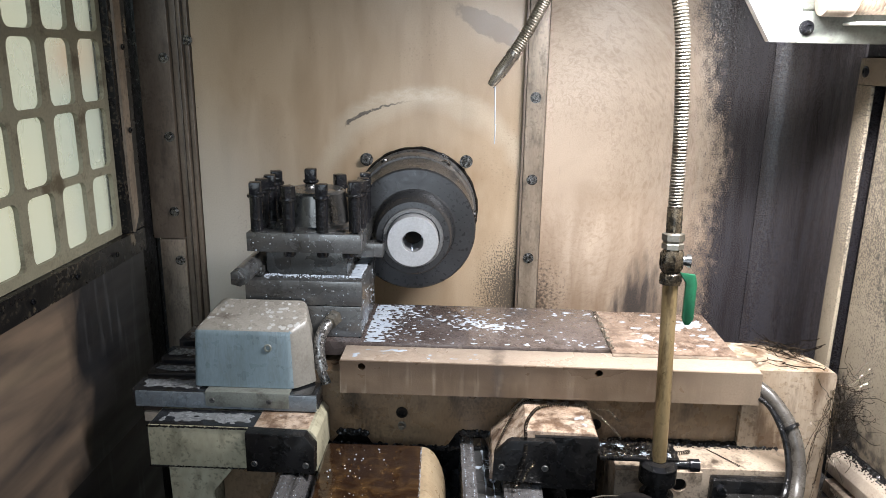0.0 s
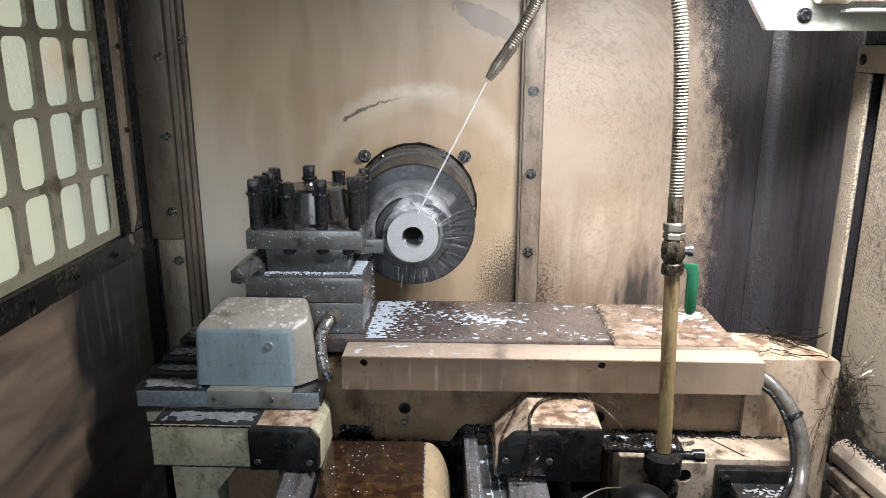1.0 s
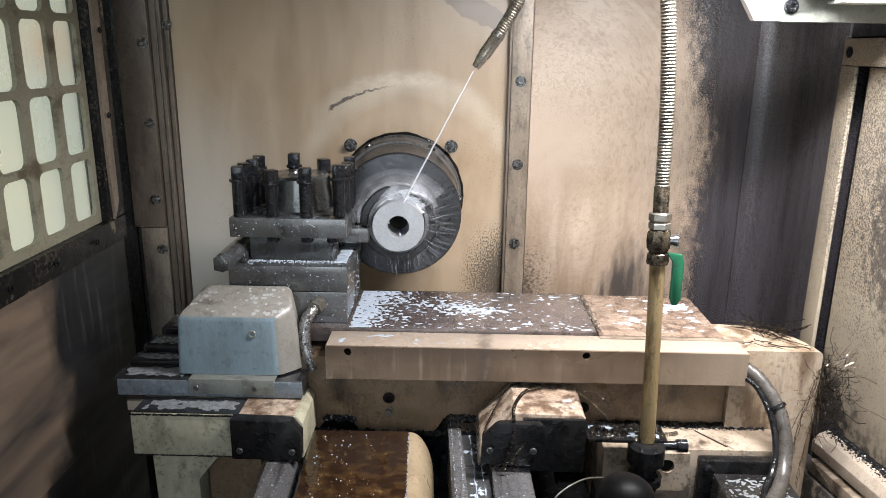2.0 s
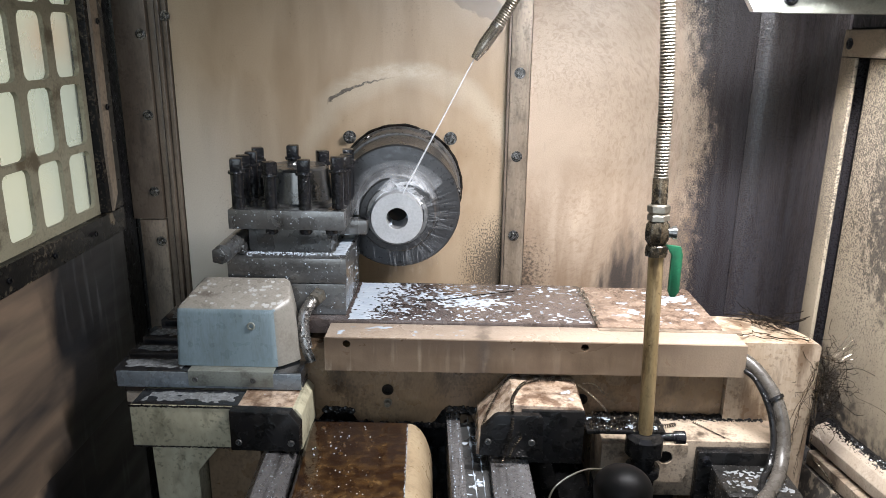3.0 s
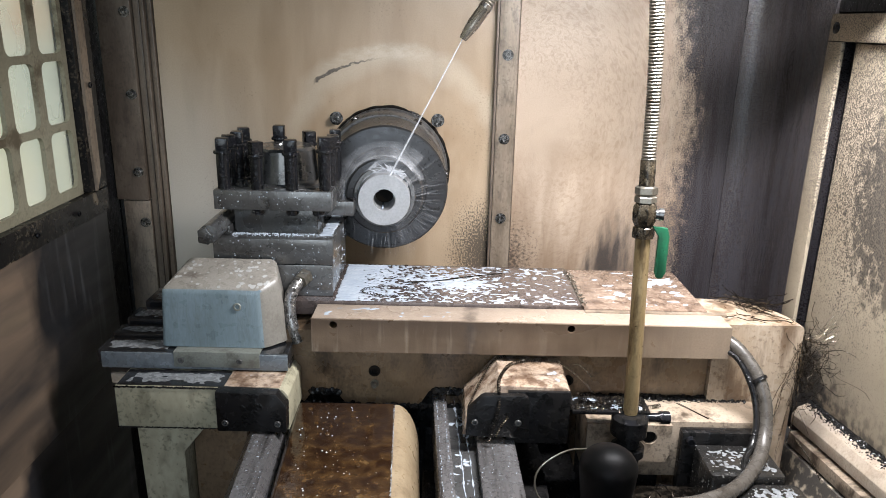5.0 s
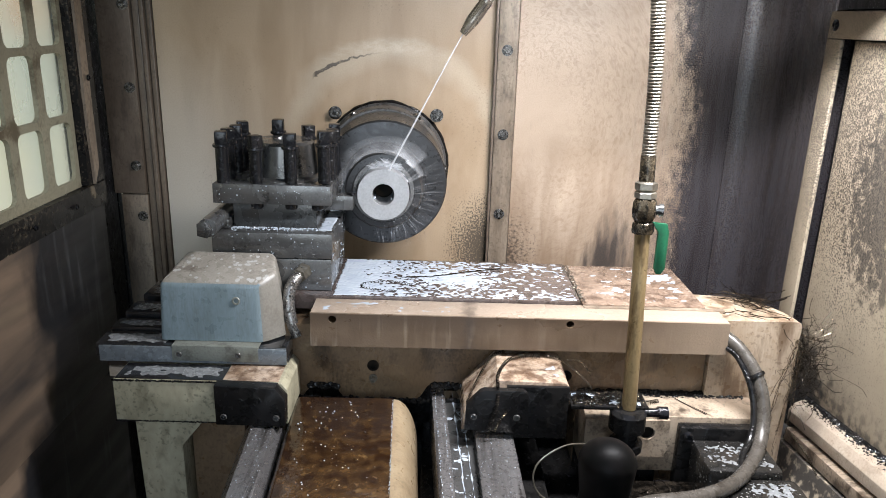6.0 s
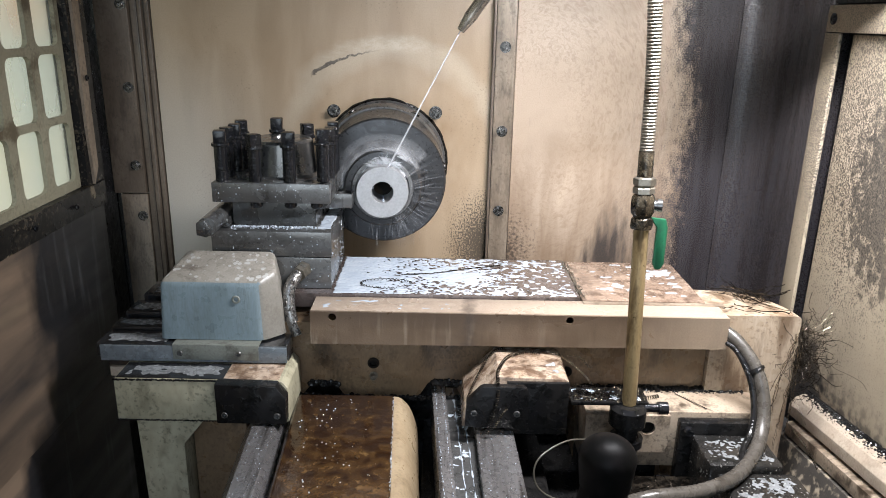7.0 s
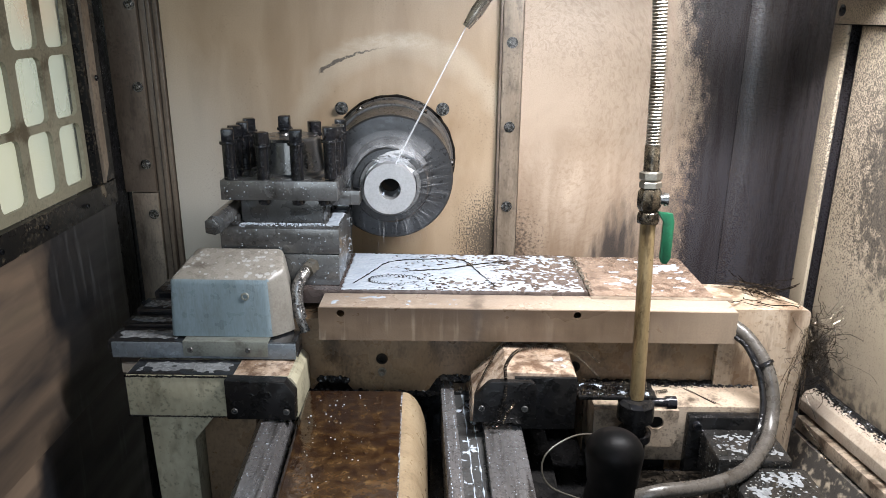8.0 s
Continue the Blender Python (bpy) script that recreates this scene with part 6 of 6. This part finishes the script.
def beads():
    rnd = random.Random(31)
    bm = bmesh.new()
    for _ in range(240):
        x = rnd.uniform(-0.283, -0.160)
        r = rnd.uniform(0.0004, 0.0013)
        lathe([(r, -0.001)] + [(r * math.cos(a), r * 0.9 * math.sin(a)) for a in (0.3, 0.8, 1.2)] + [(0, r * 0.9)], (x, 0.941 - abs(rnd.gauss(0, 0.006)), 0.0822), (0, 0, 1), 7, bm)
    for _ in range(60):
        x, z, y = rnd.choice(((rnd.uniform(-0.30, -0.146), rnd.uniform(0.12, 0.144), 0.926), (rnd.uniform(-0.30, -0.145), rnd.uniform(0.049, 0.08), 0.9135), (rnd.uniform(-0.2, -0.145), rnd.uniform(0.003, 0.043), 0.914)))
        r = rnd.uniform(0.0004, 0.0012)
        lathe([(r, -0.0005)] + [(r * math.cos(a), r * 0.5 * math.sin(a)) for a in (0.3, 0.8, 1.2)] + [(0, r * 0.5)], (x, y, z), (0, -1, 0), 7, bm)
    for _ in range(70):
        y, z = rnd.uniform(0.92, 1.05), rnd.uniform(0.005, 0.08)
        r = rnd.uniform(0.0005, 0.0016)
        lathe([(r, -0.0005)] + [(r * math.cos(a), r * 0.5 * math.sin(a)) for a in (0.3, 0.8, 1.2)] + [(0, r * 0.5)], (-0.141 if z > 0.047 else -0.1425, y, z), (1, 0, 0), 7, bm)
    tagged(part("coolant_beads", bm, MAT_COOLANT, None, smooth=2.0), "coolant beads clinging to the tool post", "drops", kind="stuff")
    # White boxes along the rack draw the glints of its teeth.
    bm = bmesh.new()
    for col, x0 in enumerate((0.0025, 0.0125)):
        y = 0.5
        while y < 0.9:
            n = rnd.uniform(0.0015, 0.0038)
            if rnd.random() < 0.7:
                x = x0 - 0.05 * (y - 0.9) + rnd.gauss(0, 0.0004)
                box(bm, x - 0.0006, x + 0.0006, y, y + n, -0.1318, -0.1304, 0.0004, 1)
            y += n + rnd.uniform(0.002, 0.004)
    tagged(part("rack_glint_dashes", bm, MAT_COOLANT), "rows of white dashes drawn for the glints on the rack", "drops", kind="stuff")


beads()


def table_swarf():
    rnd = random.Random(21)
    out = []
    bm = bmesh.new()
    ring = [Vector((0.036 * math.cos(a), 0.017 * math.sin(a), 0)) for a in [k * 0.05 for k in range(105)]]
    pts = [p + Vector((0.0016 * math.cos(i * 1.9), 0.0, 0.0018 + 0.0016 * math.sin(i * 1.9))) for i, p in enumerate(ring)]
    tube(pts, 0.0005, 4, bm)
    o = tagged(part("swarf_curl", bm, MAT_SWARF), "looped coil of dark steel swarf lying in the coolant", "swarf", "steel swarf coils")
    out.append((o, pose(-0.205, 1.075, 0.03), pose(-0.068, 0.935, 0.0008), 2.45, 2.95))
    for line, lab, t0 in ((((-0.105, -0.055, 0), (-0.085, -0.01, 0), (-0.06, 0.04, 0), (0.0, 0.055, 0), (0.05, 0.05, 0), (0.072, 0.0, 0), (0.095, -0.06, 0)), "long dark swarf strand arched across the table", 7.15),
                          (((-0.03, 0.0, 0), (0.02, 0.01, 0), (0.07, 0.032, 0), (0.12, 0.05, 0)), "dark swarf strand lying in the coolant", 2.6)):
        bm = bmesh.new()
        pts = [p + Vector((rnd.uniform(-1, 1), rnd.uniform(-1, 1), 0.5)) * 0.0009 for p in spline(line, 14)]
        tube(pts, [0.0009 * rnd.uniform(0.5, 1.2) for _ in pts], 5, bm)
        o = tagged(part("swarf_strand", bm, MAT_SWARF), lab, "swarf", "steel swarf coils")
        out.append((o, pose(-0.215, 1.13, 0.02, 0, 0, 90), pose(-0.02, 0.975, 0.0012), t0, t0 + 0.35))
    return out


TABLE_SWARF = table_swarf()


def motions():
    # the chuck turns; rows stay under a quarter turn apart
    walk(CHUCK, [(i * 0.1, pose(CX - 0.0077, 1.13, CZ, 0, i * 77.0, 3.6)) for i in range(81)])
    for o, hid, shown, t0 in JET:
        walk(o, [(0.0, hid), (t0, hid), (t0 + 0.09, shown), (8.0, shown)])
    for o, hang, hid, t0 in DRIP:
        walk(o, [(0.0, hang), (t0 - 0.12, hang), (t0, hid), (8.0, hid)])
    rnd = random.Random(3)
    for k, o in enumerate(SPRAYS + [FROTH]):
        inside, y = (CX, 1.15, CZ), 1.018 + 0.004 * k
        wob = 5 if o is FROTH else 9
        rows = [(0.0, pose(*inside)), (0.90, pose(*inside)), (0.97, pose(CX, y, CZ))]
        rows += [(1.0 + 0.1 * i, pose(CX, y + rnd.uniform(-0.003, 0.003), CZ, 0, rnd.uniform(-wob, wob), 0)) for i in range(71)]
        walk(o, rows)
    for o, start, end, t0, t1 in TABLE_SWARF:
        walk(o, [(0.0, start), (t0, start), (t1, end), (8.0, end)])
    # the pool's level creeps up
    x, y, z = POOL.location
    walk(POOL, [(t, pose(x, y, z + 0.00072 * k, 0, 0.11 * k, 0)) for t, k in ((0.0, 0.0), (1.0, 0.03), (1.5, 0.1), (3.5, 0.36), (4.5, 0.5), (6.5, 0.8), (8.0, 1.0))])


motions()
